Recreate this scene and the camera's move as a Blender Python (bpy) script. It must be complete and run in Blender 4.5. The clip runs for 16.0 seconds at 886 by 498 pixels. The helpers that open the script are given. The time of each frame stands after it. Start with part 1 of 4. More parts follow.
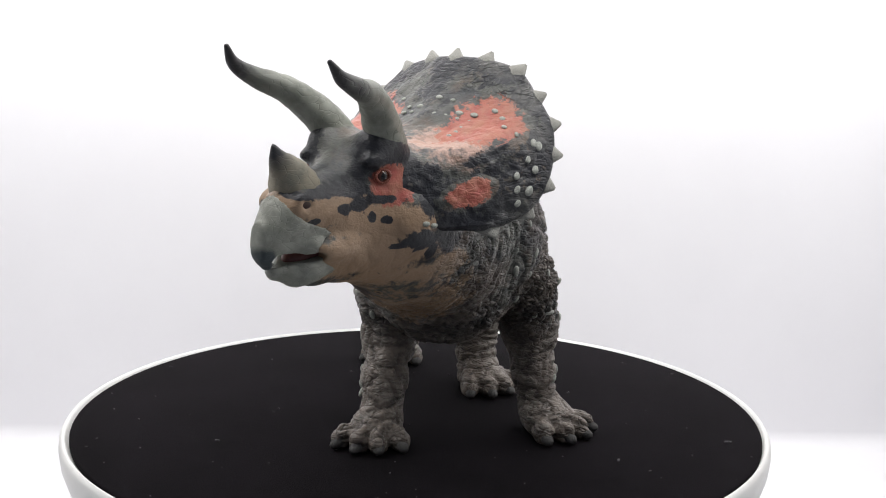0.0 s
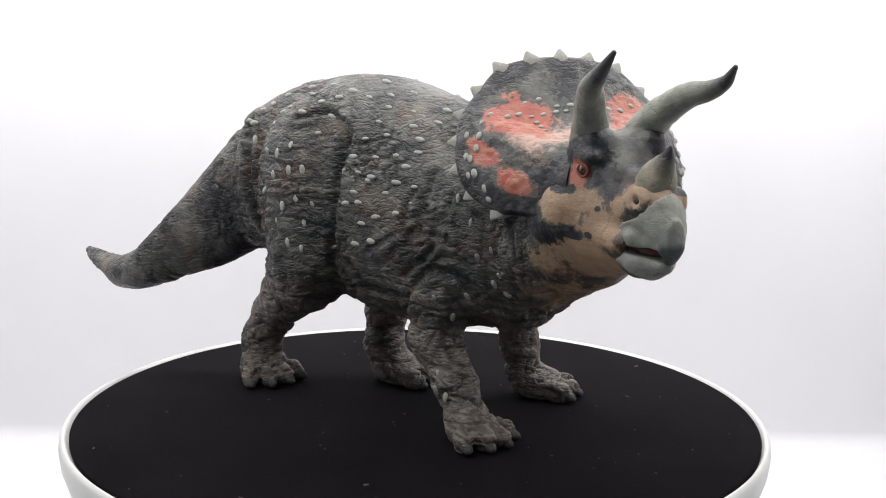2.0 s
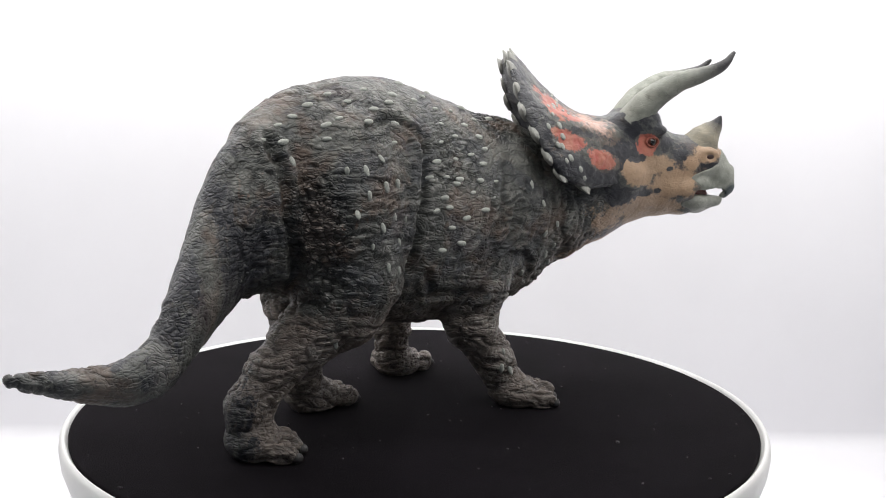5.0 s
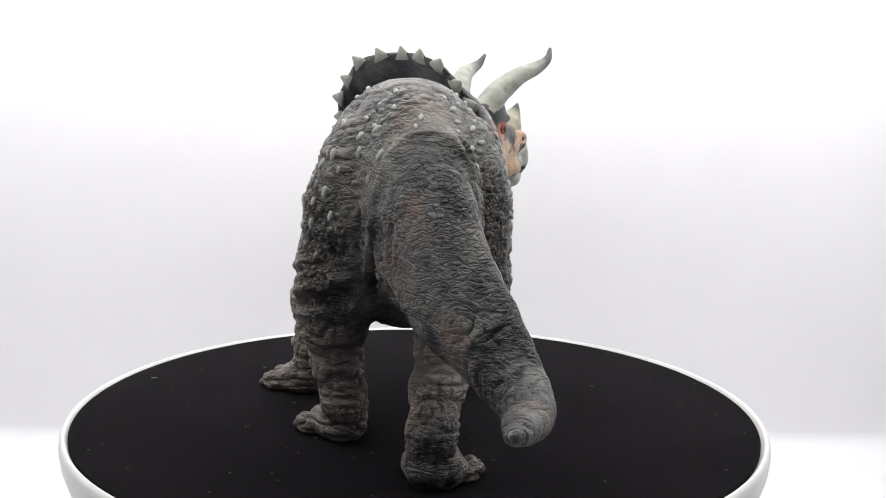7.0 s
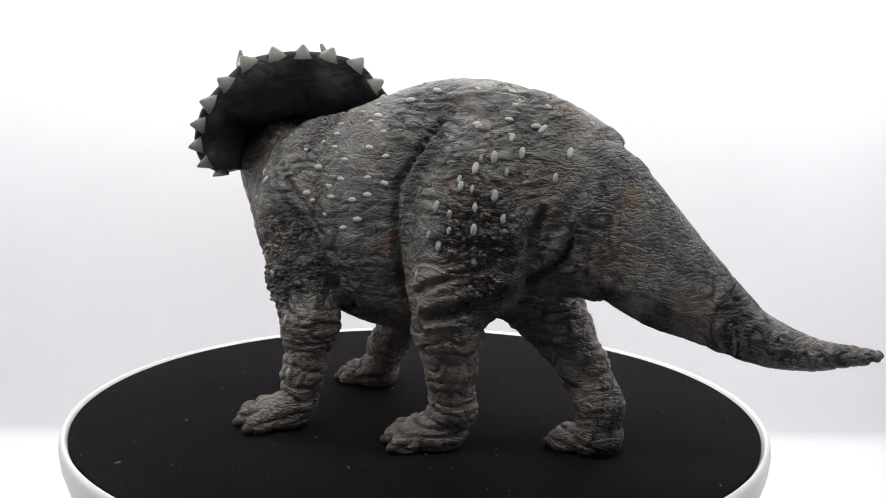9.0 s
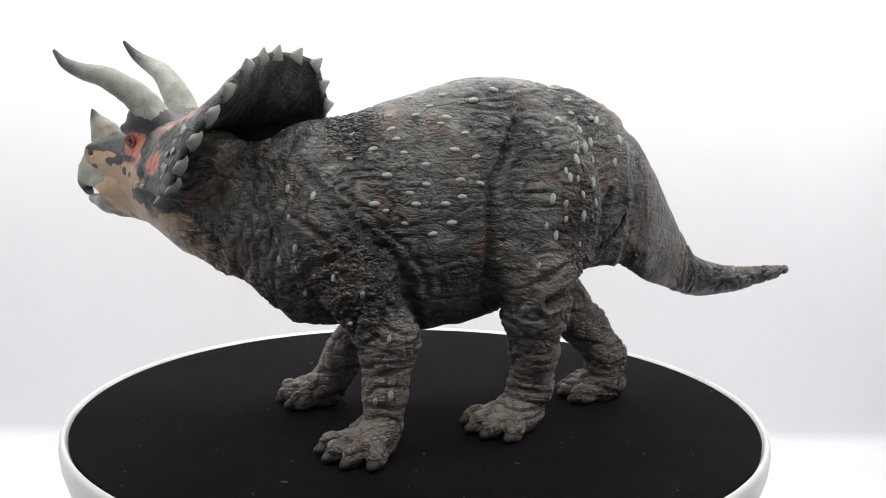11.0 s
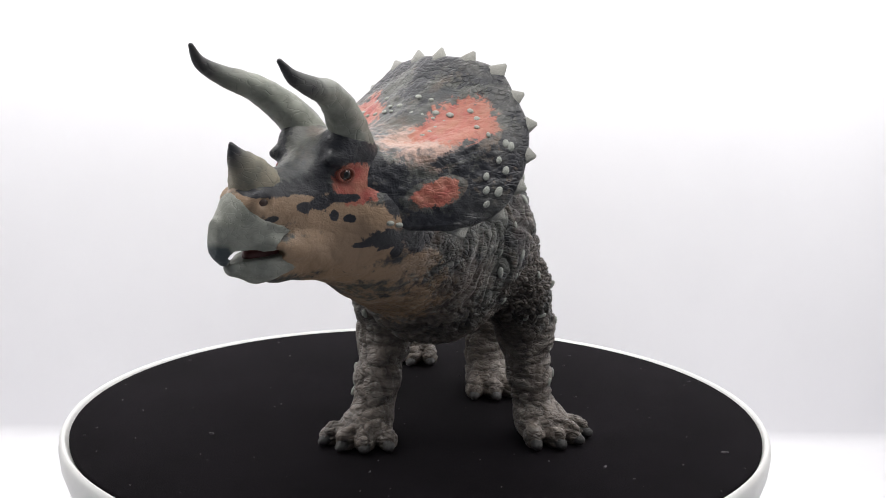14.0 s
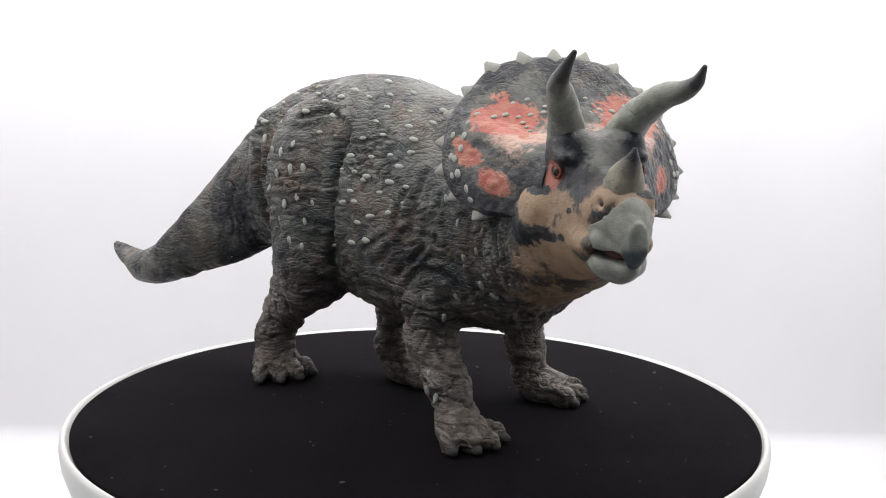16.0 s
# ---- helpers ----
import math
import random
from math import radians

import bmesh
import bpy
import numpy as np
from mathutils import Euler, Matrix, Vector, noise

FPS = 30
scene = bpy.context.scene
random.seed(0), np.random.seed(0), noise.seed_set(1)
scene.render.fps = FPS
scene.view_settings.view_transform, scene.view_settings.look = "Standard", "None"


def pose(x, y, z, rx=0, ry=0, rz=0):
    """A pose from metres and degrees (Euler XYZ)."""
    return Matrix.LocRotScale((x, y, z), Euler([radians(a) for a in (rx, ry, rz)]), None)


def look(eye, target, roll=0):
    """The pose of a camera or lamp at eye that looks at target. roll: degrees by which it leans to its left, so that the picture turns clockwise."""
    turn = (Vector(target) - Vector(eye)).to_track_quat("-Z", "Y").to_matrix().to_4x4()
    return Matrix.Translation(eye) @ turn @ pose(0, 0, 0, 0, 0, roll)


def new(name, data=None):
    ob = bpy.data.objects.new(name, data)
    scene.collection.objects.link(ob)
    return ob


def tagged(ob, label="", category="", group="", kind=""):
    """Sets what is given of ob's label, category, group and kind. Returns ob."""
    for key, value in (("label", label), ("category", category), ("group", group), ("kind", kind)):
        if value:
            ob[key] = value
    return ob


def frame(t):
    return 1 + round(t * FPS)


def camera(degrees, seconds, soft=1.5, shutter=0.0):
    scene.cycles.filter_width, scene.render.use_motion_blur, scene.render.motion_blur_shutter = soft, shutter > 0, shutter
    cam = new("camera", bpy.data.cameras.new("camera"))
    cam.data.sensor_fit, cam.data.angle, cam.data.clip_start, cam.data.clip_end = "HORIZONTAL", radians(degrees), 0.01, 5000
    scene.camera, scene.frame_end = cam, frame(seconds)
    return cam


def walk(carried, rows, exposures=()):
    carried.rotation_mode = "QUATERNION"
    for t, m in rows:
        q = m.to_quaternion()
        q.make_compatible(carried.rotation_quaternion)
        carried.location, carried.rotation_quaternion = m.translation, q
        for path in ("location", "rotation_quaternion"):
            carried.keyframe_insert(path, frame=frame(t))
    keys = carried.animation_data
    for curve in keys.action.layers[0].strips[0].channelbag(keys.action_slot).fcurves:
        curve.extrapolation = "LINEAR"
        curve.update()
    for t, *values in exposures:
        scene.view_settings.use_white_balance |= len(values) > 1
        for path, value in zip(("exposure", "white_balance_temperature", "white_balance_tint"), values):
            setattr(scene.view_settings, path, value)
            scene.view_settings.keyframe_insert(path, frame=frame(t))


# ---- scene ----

# A still camera before a light box; a turntable carries a painted toy dinosaur round at a steady pace.
SECONDS = 16.0
RATE = 25.306          # degrees a second
EYE = (0.0, -0.32, 0.1037)
AIM, DOWN = 1.17, -10.04
cam = camera(41.76, SECONDS, soft=1.0)
ahead = Vector((math.sin(radians(AIM)) * math.cos(radians(DOWN)), math.cos(radians(AIM)) * math.cos(radians(DOWN)), math.sin(radians(DOWN))))
STAND = look(EYE, Vector(EYE) + ahead, 0.98)
walk(cam, [(0.0, STAND), (SECONDS, STAND)], exposures=[(0.0, 0.0), (SECONDS, 0.0)])

# ---- light ----
world = bpy.data.worlds.new("room")
scene.world = world
world.use_nodes = True
world.node_tree.nodes["Background"].inputs[0].default_value = (0.80, 0.86, 1.0, 1)
world.node_tree.nodes["Background"].inputs[1].default_value = 0.17


def area_lamp(name, place, target, width, depth, watts, colour):
    data = bpy.data.lights.new(name, "AREA")
    data.shape, data.size, data.size_y, data.energy, data.color = "RECTANGLE", width, depth, watts, colour
    ob = new(name, data)
    ob.matrix_basis = look(place, target)
    return ob


LED = (1.0, 0.985, 0.97)
area_lamp("back_strip_light", (0, 0.066, 0.214), (0, 0.141, 0.070), 0.46, 0.03, 0.72, LED)
area_lamp("front_strip_light", (0, -0.085, 0.214), (0, -0.02, 0.0), 0.46, 0.03, 0.43, LED)

# ---- materials ----


def node_material(name, rough=0.6, metal=0.0):
    m = bpy.data.materials.new(name)
    m.use_nodes = True
    t = m.node_tree
    b = t.nodes["Principled BSDF"]
    b.inputs["Roughness"].default_value, b.inputs["Metallic"].default_value = rough, metal
    return m, t, b


def link(t, a, b):
    t.links.new(a, b)


def coords(t, scale=(1, 1, 1)):
    c = t.nodes.new("ShaderNodeTexCoord")
    mp = t.nodes.new("ShaderNodeMapping")
    mp.inputs["Scale"].default_value = scale
    link(t, c.outputs["Object"], mp.inputs[0])
    return mp.outputs[0]


def noise_tex(t, at, scale, detail=4.0, rough=0.55, distort=0.0):
    n = t.nodes.new("ShaderNodeTexNoise")
    n.inputs["Scale"].default_value, n.inputs["Detail"].default_value = scale, detail
    n.inputs["Roughness"].default_value, n.inputs["Distortion"].default_value = rough, distort
    link(t, at, n.inputs["Vector"])
    return n.outputs["Fac"]


def cell_edges(t, at, scale, smooth=False):
    n = t.nodes.new("ShaderNodeTexVoronoi")
    n.feature = "DISTANCE_TO_EDGE"
    n.inputs["Scale"].default_value = scale
    link(t, at, n.inputs["Vector"])
    return n.outputs["Distance"]


def ramp(t, fac, *stops):
    n = t.nodes.new("ShaderNodeValToRGB")
    e = n.color_ramp.elements
    while len(e) < len(stops):
        e.new(0.5)
    for el, (p, c) in zip(e, stops):
        el.position = p
        el.color = (c, c, c, 1) if isinstance(c, (int, float)) else (*c, 1)
    link(t, fac, n.inputs[0])
    return n.outputs[0]


def mix(t, fac, a, b, mode="MIX"):
    n = t.nodes.new("ShaderNodeMix")
    n.data_type, n.blend_type = "RGBA", mode
    for i, v in ((0, fac), (6, a), (7, b)):
        if isinstance(v, (int, float)):
            n.inputs[i].default_value = v if i == 0 else (v, v, v, 1)
        elif isinstance(v, tuple):
            n.inputs[i].default_value = (*v, 1)
        else:
            link(t, v, n.inputs[i])
    return n.outputs[2]


def calc(t, op, a, b=0.0, c=0.0):
    n = t.nodes.new("ShaderNodeMath")
    n.operation = op
    for i, v in enumerate((a, b, c)):
        if isinstance(v, (int, float)):
            n.inputs[i].default_value = v
        else:
            link(t, v, n.inputs[i])
    return n.outputs[0]


def bump(t, b, height, strength, distance):
    n = t.nodes.new("ShaderNodeBump")
    n.inputs["Strength"].default_value, n.inputs["Distance"].default_value = strength, distance
    link(t, height, n.inputs["Height"])
    link(t, n.outputs[0], b.inputs["Normal"])


def attr(t, name):
    n = t.nodes.new("ShaderNodeAttribute")
    n.attribute_name = name
    return n.outputs["Fac"]


def warped(t, at, scale, amount):
    n = t.nodes.new("ShaderNodeTexNoise")
    n.inputs["Scale"].default_value, n.inputs["Detail"].default_value = scale, 2.0
    link(t, at, n.inputs["Vector"])
    v = t.nodes.new("ShaderNodeVectorMath")
    v.operation = "MULTIPLY_ADD"
    v.inputs[1].default_value = (amount,) * 3
    link(t, n.outputs["Color"], v.inputs[0])
    link(t, at, v.inputs[2])
    return v.outputs[0]


def skin_material():
    """Painted vinyl hide: paint zones come with the mesh, grain and crackle from here."""
    m, t, b = node_material("painted_hide", 0.6)
    at = coords(t)
    wob = warped(t, at, 240, 0.0022)
    squat = t.nodes.new("ShaderNodeMapping")
    squat.inputs["Scale"].default_value = (0.75, 0.75, 1.5)
    link(t, wob, squat.inputs[0])
    big = noise_tex(t, at, 70, 5, 0.6)
    mid = noise_tex(t, at, 210, 5, 0.62, 0.4)
    fine = noise_tex(t, at, 1300, 3, 0.6)
    pebbles = cell_edges(t, squat.outputs[0], 700)
    long = t.nodes.new("ShaderNodeMapping")
    long.inputs["Scale"].default_value = (0.42, 0.55, 1.5)
    link(t, warped(t, at, 110, 0.007), long.inputs[0])
    creases = calc(t, "ABSOLUTE", calc(t, "SUBTRACT", noise_tex(t, long.outputs[0], 330, 2, 0.5), 0.5))
    smooth = attr(t, "smooth")
    keep = calc(t, "SUBTRACT", 1.0, calc(t, "MULTIPLY", smooth, 0.85))
    grey = mix(t, ramp(t, mid, (0.36, 0), (0.64, 1)), (0.052, 0.055, 0.050), (0.122, 0.124, 0.110))
    grey = mix(t, calc(t, "MULTIPLY", ramp(t, big, (0.50, 0), (0.62, 1)), 0.75), grey, (0.125, 0.080, 0.056))
    grey = mix(t, calc(t, "MULTIPLY", ramp(t, noise_tex(t, at, 80, 4, 0.62, 0.4), (0.50, 0), (0.58, 1)), 0.6), grey, (0.030, 0.034, 0.044))
    ragged = calc(t, "ADD", calc(t, "MULTIPLY", calc(t, "SUBTRACT", mid, 0.5), 1.5), calc(t, "MULTIPLY", calc(t, "SUBTRACT", noise_tex(t, at, 640, 4, 0.7), 0.5), 1.3))

    def zone(name, lo=0.36, hi=0.50):
        return ramp(t, calc(t, "ADD", attr(t, name), ragged), (lo, 0), (hi, 1))

    pale = mix(t, mid, (0.245, 0.206, 0.175), (0.140, 0.112, 0.094))
    tan = mix(t, big, (0.34, 0.245, 0.165), (0.40, 0.255, 0.15))
    red = mix(t, ramp(t, mid, (0.35, 0), (0.65, 1)), (0.40, 0.085, 0.065), (0.42, 0.17, 0.11))
    dark = mix(t, mid, (0.010, 0.011, 0.017), (0.026, 0.027, 0.033))
    col = mix(t, zone("pale", 0.2, 0.75), grey, pale)
    col = mix(t, zone("tan", 0.3, 0.6), col, tan)
    col = mix(t, zone("rust", 0.3, 0.7), col, (0.24, 0.095, 0.042))
    col = mix(t, zone("pink", 0.3, 0.75), col, (0.47, 0.30, 0.24))
    col = mix(t, zone("red"), col, red)
    col = mix(t, zone("dark"), col, dark)
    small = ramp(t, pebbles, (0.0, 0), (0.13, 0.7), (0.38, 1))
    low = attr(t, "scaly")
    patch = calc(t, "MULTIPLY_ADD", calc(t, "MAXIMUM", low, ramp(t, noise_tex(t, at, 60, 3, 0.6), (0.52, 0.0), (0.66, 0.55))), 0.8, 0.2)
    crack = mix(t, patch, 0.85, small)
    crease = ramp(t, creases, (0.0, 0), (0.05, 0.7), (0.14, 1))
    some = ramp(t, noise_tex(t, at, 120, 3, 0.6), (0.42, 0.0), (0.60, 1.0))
    wash_shade = calc(t, "MULTIPLY", mix(t, some, calc(t, "MULTIPLY_ADD", crack, 0.48, 0.58), calc(t, "MULTIPLY_ADD", crack, 0.78, 0.32)), calc(t, "MULTIPLY_ADD", crease, 0.26, 0.76))
    wash_shade = mix(t, smooth, wash_shade, 1.0)
    # grooves darken: the toy's paint wash, plus fold shade put into the colour
    deep = attr(t, "wash_shade")
    wash_shade = mix(t, 1.0, wash_shade, calc(t, "SUBTRACT", 1.0, calc(t, "MULTIPLY", deep, 0.55)), "MULTIPLY")
    col = mix(t, 1.0, col, wash_shade, "MULTIPLY")
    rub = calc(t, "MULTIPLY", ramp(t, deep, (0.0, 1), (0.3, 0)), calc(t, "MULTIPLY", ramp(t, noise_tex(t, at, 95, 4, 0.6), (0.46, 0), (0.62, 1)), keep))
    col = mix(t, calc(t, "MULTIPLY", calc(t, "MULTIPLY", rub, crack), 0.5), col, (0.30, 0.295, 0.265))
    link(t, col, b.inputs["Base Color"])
    link(t, ramp(t, fine, (0.3, 0.33), (0.7, 0.52)), b.inputs["Roughness"])
    h = calc(t, "ADD", calc(t, "MULTIPLY", crack, 0.62), calc(t, "MULTIPLY", crease, 0.26))
    h = calc(t, "ADD", calc(t, "MULTIPLY", h, keep), calc(t, "MULTIPLY", mid, 0.4))
    h = calc(t, "ADD", h, calc(t, "MULTIPLY", fine, 0.08))
    bump(t, b, h, 1.0, 0.0010)
    return m


def horn_material(name, light, shade, tip, axis_attr="along", cracks=420):
    m, t, b = node_material(name, 0.48)
    at = coords(t)
    turn = t.nodes.new("ShaderNodeMapping")
    turn.inputs["Rotation"].default_value = (0, 0, radians(125.8))
    link(t, warped(t, at, 180, 0.002), turn.inputs[0])
    long = t.nodes.new("ShaderNodeMapping")
    long.inputs["Scale"].default_value = (0.55, 1.2, 1.5)
    link(t, turn.outputs[0], long.inputs[0])
    cells = cell_edges(t, long.outputs[0], cracks)
    mid = noise_tex(t, at, 240, 5, 0.6)
    col = mix(t, ramp(t, mid, (0.35, 0), (0.65, 1)), shade, light)
    tipf = ramp(t, calc(t, "ADD", attr(t, axis_attr), calc(t, "MULTIPLY", calc(t, "SUBTRACT", mid, 0.5), 0.5)), (0.50, 0), (0.80, 1))
    col = mix(t, tipf, col, tip)
    col = mix(t, calc(t, "MULTIPLY", ramp(t, cells, (0.0, 0.75), (0.022, 0)), ramp(t, noise_tex(t, at, 260, 3, 0.6), (0.44, 0.0), (0.60, 0.9))), col, (0.05, 0.05, 0.045))
    link(t, col, b.inputs["Base Color"])
    bump(t, b, calc(t, "ADD", calc(t, "MULTIPLY", ramp(t, cells, (0, 0), (0.05, 1)), 0.6), calc(t, "MULTIPLY", mid, 0.6)), 0.4, 0.0004)
    return m


def plain_material(name, colour, second, scale, rough, relief=0.0):
    m, t, b = node_material(name, rough)
    at = coords(t)
    n = noise_tex(t, at, scale, 5, 0.6)
    link(t, mix(t, ramp(t, n, (0.35, 0), (0.65, 1)), colour, second), b.inputs["Base Color"])
    if relief:
        bump(t, b, noise_tex(t, at, scale * 4, 3, 0.6), 0.5, relief)
    return m


def felt_material():
    m, t, b = node_material("black_velvet", 0.95)
    at = coords(t)
    nap = noise_tex(t, at, 30, 5, 0.65)
    col = mix(t, ramp(t, nap, (0.4, 0), (0.7, 1)), (0.0038, 0.0029, 0.0040), (0.0075, 0.0060, 0.0080))
    link(t, col, b.inputs["Base Color"])
    b.inputs["Specular IOR Level"].default_value = 0.06
    b.inputs["Sheen Weight"].default_value, b.inputs["Sheen Roughness"].default_value = 0.012, 0.5
    bump(t, b, noise_tex(t, at, 2500, 3, 0.7), 0.6, 0.0003)
    return m


HIDE = skin_material()
HORN = horn_material("horn_paint", (0.30, 0.31, 0.265), (0.18, 0.19, 0.16), (0.035, 0.034, 0.036))
NOSE_HORN = horn_material("nose_horn_paint", (0.34, 0.30, 0.22), (0.20, 0.19, 0.15), (0.03, 0.03, 0.035))
BEAK = horn_material("beak_paint", (0.34, 0.345, 0.30), (0.21, 0.22, 0.185), (0.05, 0.065, 0.07), cracks=640)
SPIKE = plain_material("spike_paint", (0.40, 0.395, 0.355), (0.19, 0.19, 0.17), 420, 0.5, 0.0002)
KNOB = plain_material("knob_paint", (0.48, 0.49, 0.44), (0.26, 0.275, 0.245), 700, 0.45, 0.0002)
CLAW = plain_material("claw_paint", (0.022, 0.021, 0.023), (0.06, 0.057, 0.053), 500, 0.55, 0.0002)
EYE_RED = plain_material("eye_paint", (0.10, 0.03, 0.018), (0.05, 0.018, 0.012), 500, 0.12)
PUPIL = plain_material("pupil_paint", (0.008, 0.007, 0.007), (0.01, 0.01, 0.01), 500, 0.08)
MOUTH = plain_material("mouth_paint", (0.16, 0.05, 0.04), (0.10, 0.035, 0.03), 400, 0.35, 0.0002)
NOSTRIL = plain_material("nostril_paint", (0.03, 0.015, 0.012), (0.05, 0.02, 0.015), 400, 0.5)
LID = plain_material("eyelid_paint", (0.30, 0.075, 0.045), (0.16, 0.05, 0.035), 500, 0.5)
FELT = felt_material()
LINT = plain_material("lint_fibre", (0.13, 0.12, 0.13), (0.05, 0.047, 0.05), 900, 0.9)
WHITE_PLASTIC = plain_material("white_plastic", (0.80, 0.80, 0.78), (0.74, 0.74, 0.72), 40, 0.35, 0.0001)
PAPER = plain_material("white_backdrop_sheet", (0.775, 0.77, 0.795), (0.745, 0.74, 0.765), 9, 0.85, 0.0002)
BOARD = plain_material("white_board", (0.79, 0.79, 0.79), (0.75, 0.75, 0.75), 12, 0.6, 0.0002)

# ---- mesh helpers ----


def part(name, bm, material, parent=None, label="", smooth=True):
    me = bpy.data.meshes.new(name)
    bm.to_mesh(me)
    bm.free()
    me.materials.append(material)
    if smooth:
        me.polygons.foreach_set("use_smooth", [True] * len(me.polygons))
    ob = new(name, me)
    ob.parent = parent
    if label:
        ob["label"] = label
    return ob


def mesh_part(name, verts, faces, material, parent=None, label="", normals=None, fields=()):
    """One mesh object from arrays, with shared normals and paint zones."""
    me = bpy.data.meshes.new(name)
    me.from_pydata(verts.tolist(), [], faces.tolist())
    me.materials.append(material)
    me.polygons.foreach_set("use_smooth", [True] * len(me.polygons))
    for key, values in dict(fields).items():
        a = me.attributes.new(key, "FLOAT", "POINT")
        a.data.foreach_set("value", np.ascontiguousarray(values, dtype=np.float32))
    me.update()
    if normals is not None:
        me.normals_split_custom_set_from_vertices(normals.tolist())
    ob = new(name, me)
    ob.parent = parent
    if label:
        ob["label"] = label
    return ob


def lathe(profile, steps=160):
    """A body of revolution about z from (radius, height) pairs."""
    bm = bmesh.new()
    rings = []
    for r, z in profile:
        if r < 1e-6:
            rings.append([bm.verts.new((0, 0, z))])
        else:
            rings.append([bm.verts.new((r * math.cos(2 * math.pi * i / steps), r * math.sin(2 * math.pi * i / steps), z)) for i in range(steps)])
    for a, b in zip(rings, rings[1:]):
        for i in range(steps):
            j = (i + 1) % steps
            if len(a) == 1:
                bm.faces.new((a[0], b[j], b[i]))
            elif len(b) == 1:
                bm.faces.new((a[i], a[j], b[0]))
            else:
                bm.faces.new((a[i], a[j], b[j], b[i]))
    bmesh.ops.recalc_face_normals(bm, faces=bm.faces)
    return bm


def box(size, at):
    bm = bmesh.new()
    bmesh.ops.create_cube(bm, size=1.0, matrix=Matrix.Translation(at) @ Matrix.Diagonal((*size, 1)))
    return bm


# ---- the light box ----
FLOOR_Z = -0.060
BACK_Y = 0.141
structure = dict(kind="structure")


def sweep_sheet(half, front, back, low, high, radius, thick):
    """A sheet that lies on the floor, bends up in a round fold and hangs as the back wall."""
    line = [(front, low)] + [(back - radius + radius * math.sin(a), low + radius - radius * math.cos(a)) for a in np.linspace(0, math.pi / 2, 14)] + [(back, z) for z in np.linspace(low + radius + 0.01, high, 12)]
    bm = bmesh.new()
    xs = np.linspace(-half, half, 25)
    grid = [[bm.verts.new((x, y + 0.0006 * math.sin(x * 31 + z * 22) * (z > low + radius), z)) for x in xs] for y, z in line]
    for r0, r1 in zip(grid, grid[1:]):
        for k in range(len(xs) - 1):
            bm.faces.new((r0[k], r0[k + 1], r1[k + 1], r1[k]))
    bmesh.ops.recalc_face_normals(bm, faces=bm.faces)
    extra = bmesh.ops.solidify(bm, geom=bm.faces[:], thickness=thick)
    return bm


tagged(part("wall_back", sweep_sheet(0.257, BACK_Y - 0.45, BACK_Y, FLOOR_Z, 0.2215, 0.007, -0.0006), PAPER), "plain white backdrop sheet sweeping down to the floor", "backdrop", **structure)
tagged(part("floor", box((0.80, 0.80, 0.012), (0, BACK_Y - 0.30, FLOOR_Z - 0.0068)), BOARD, smooth=False), "smooth white table board under the light box", "floor", **structure)
tagged(part("wall_left", box((0.008, 0.36, 0.282), (-0.262, BACK_Y - 0.181, 0.081)), BOARD, smooth=False), "white side panel of the light box", "wall", **structure)
tagged(part("wall_right", box((0.008, 0.36, 0.282), (0.262, BACK_Y - 0.181, 0.081)), BOARD, smooth=False), "white side panel of the light box", "wall", **structure)
tagged(part("ceiling", box((0.53, 0.36, 0.008), (0, BACK_Y - 0.181, 0.226)), BOARD, smooth=False), "white top panel of the light box", "ceiling", **structure)

# ---- the turntable ----
turntable = tagged(new("turntable"), "white plastic turntable platter covered with black velvet", "turntable")
part("platter", lathe([(0, -0.0016), (0.0955, -0.0016), (0.0960, -0.0004), (0.0965, 0.0004), (0.0972, 0.0003), (0.0978, -0.0007), (0.0980, -0.0025), (0.0976, -0.0060), (0.0960, -0.0110), (0.0930, -0.0160), (0.0885, -0.0200), (0.0, -0.0210)]), WHITE_PLASTIC, turntable, "glossy white plastic rim")
felt = part("velvet_disc", lathe([(0, 0.0), (0.0948, 0.0), (0.0954, -0.0003), (0.0954, -0.0013), (0, -0.0013)]), FELT, turntable, "round black velvet pad with specks of lint")
felt.location = (0.0002, 0.0, 0.0)
base = tagged(new("stand"), "white plastic turntable stand on the board", "stand")
part("base_shell", lathe([(0, -0.0215), (0.074, -0.0215), (0.078, -0.024), (0.082, -0.050), (0.084, -0.058), (0.083, FLOOR_Z), (0, FLOOR_Z)]), WHITE_PLASTIC, base)

lint = bmesh.new()
rng = random.Random(7)
for i in range(110):
    a, r = rng.uniform(0, 2 * math.pi), 0.094 * math.sqrt(rng.random())
    s = rng.uniform(0.00010, 0.00028) * (2.0 if rng.random() < 0.06 else 1.0)
    w = rng.uniform(0, math.pi)
    m = Matrix.Translation((r * math.cos(a), r * math.sin(a), 0.00012)) @ Matrix.Rotation(w, 4, "Z") @ Matrix.Diagonal((s * rng.uniform(1, 3), s, s * 0.6, 1))
    bmesh.ops.create_icosphere(lint, subdivisions=1, radius=1.0, matrix=m)
tagged(part("lint", lint, LINT, turntable, "pale specks of lint"), kind="stuff")

# ---- the toy dinosaur ----
# Lengths of the toy are in millimetres until the meshes are made. It heads towards -y; its head is turned to its right.
MM = 0.001
HO = np.array([-15.6, -72.1, 0.0])
HF = np.array([-0.585, -0.811, 0.0])
HL = np.array([0.811, -0.585, 0.0])


def to_head(p):
    d = p - HO.astype(p.dtype)
    return np.stack([d @ HF.astype(p.dtype), d @ HL.astype(p.dtype), p[..., 2]], -1)


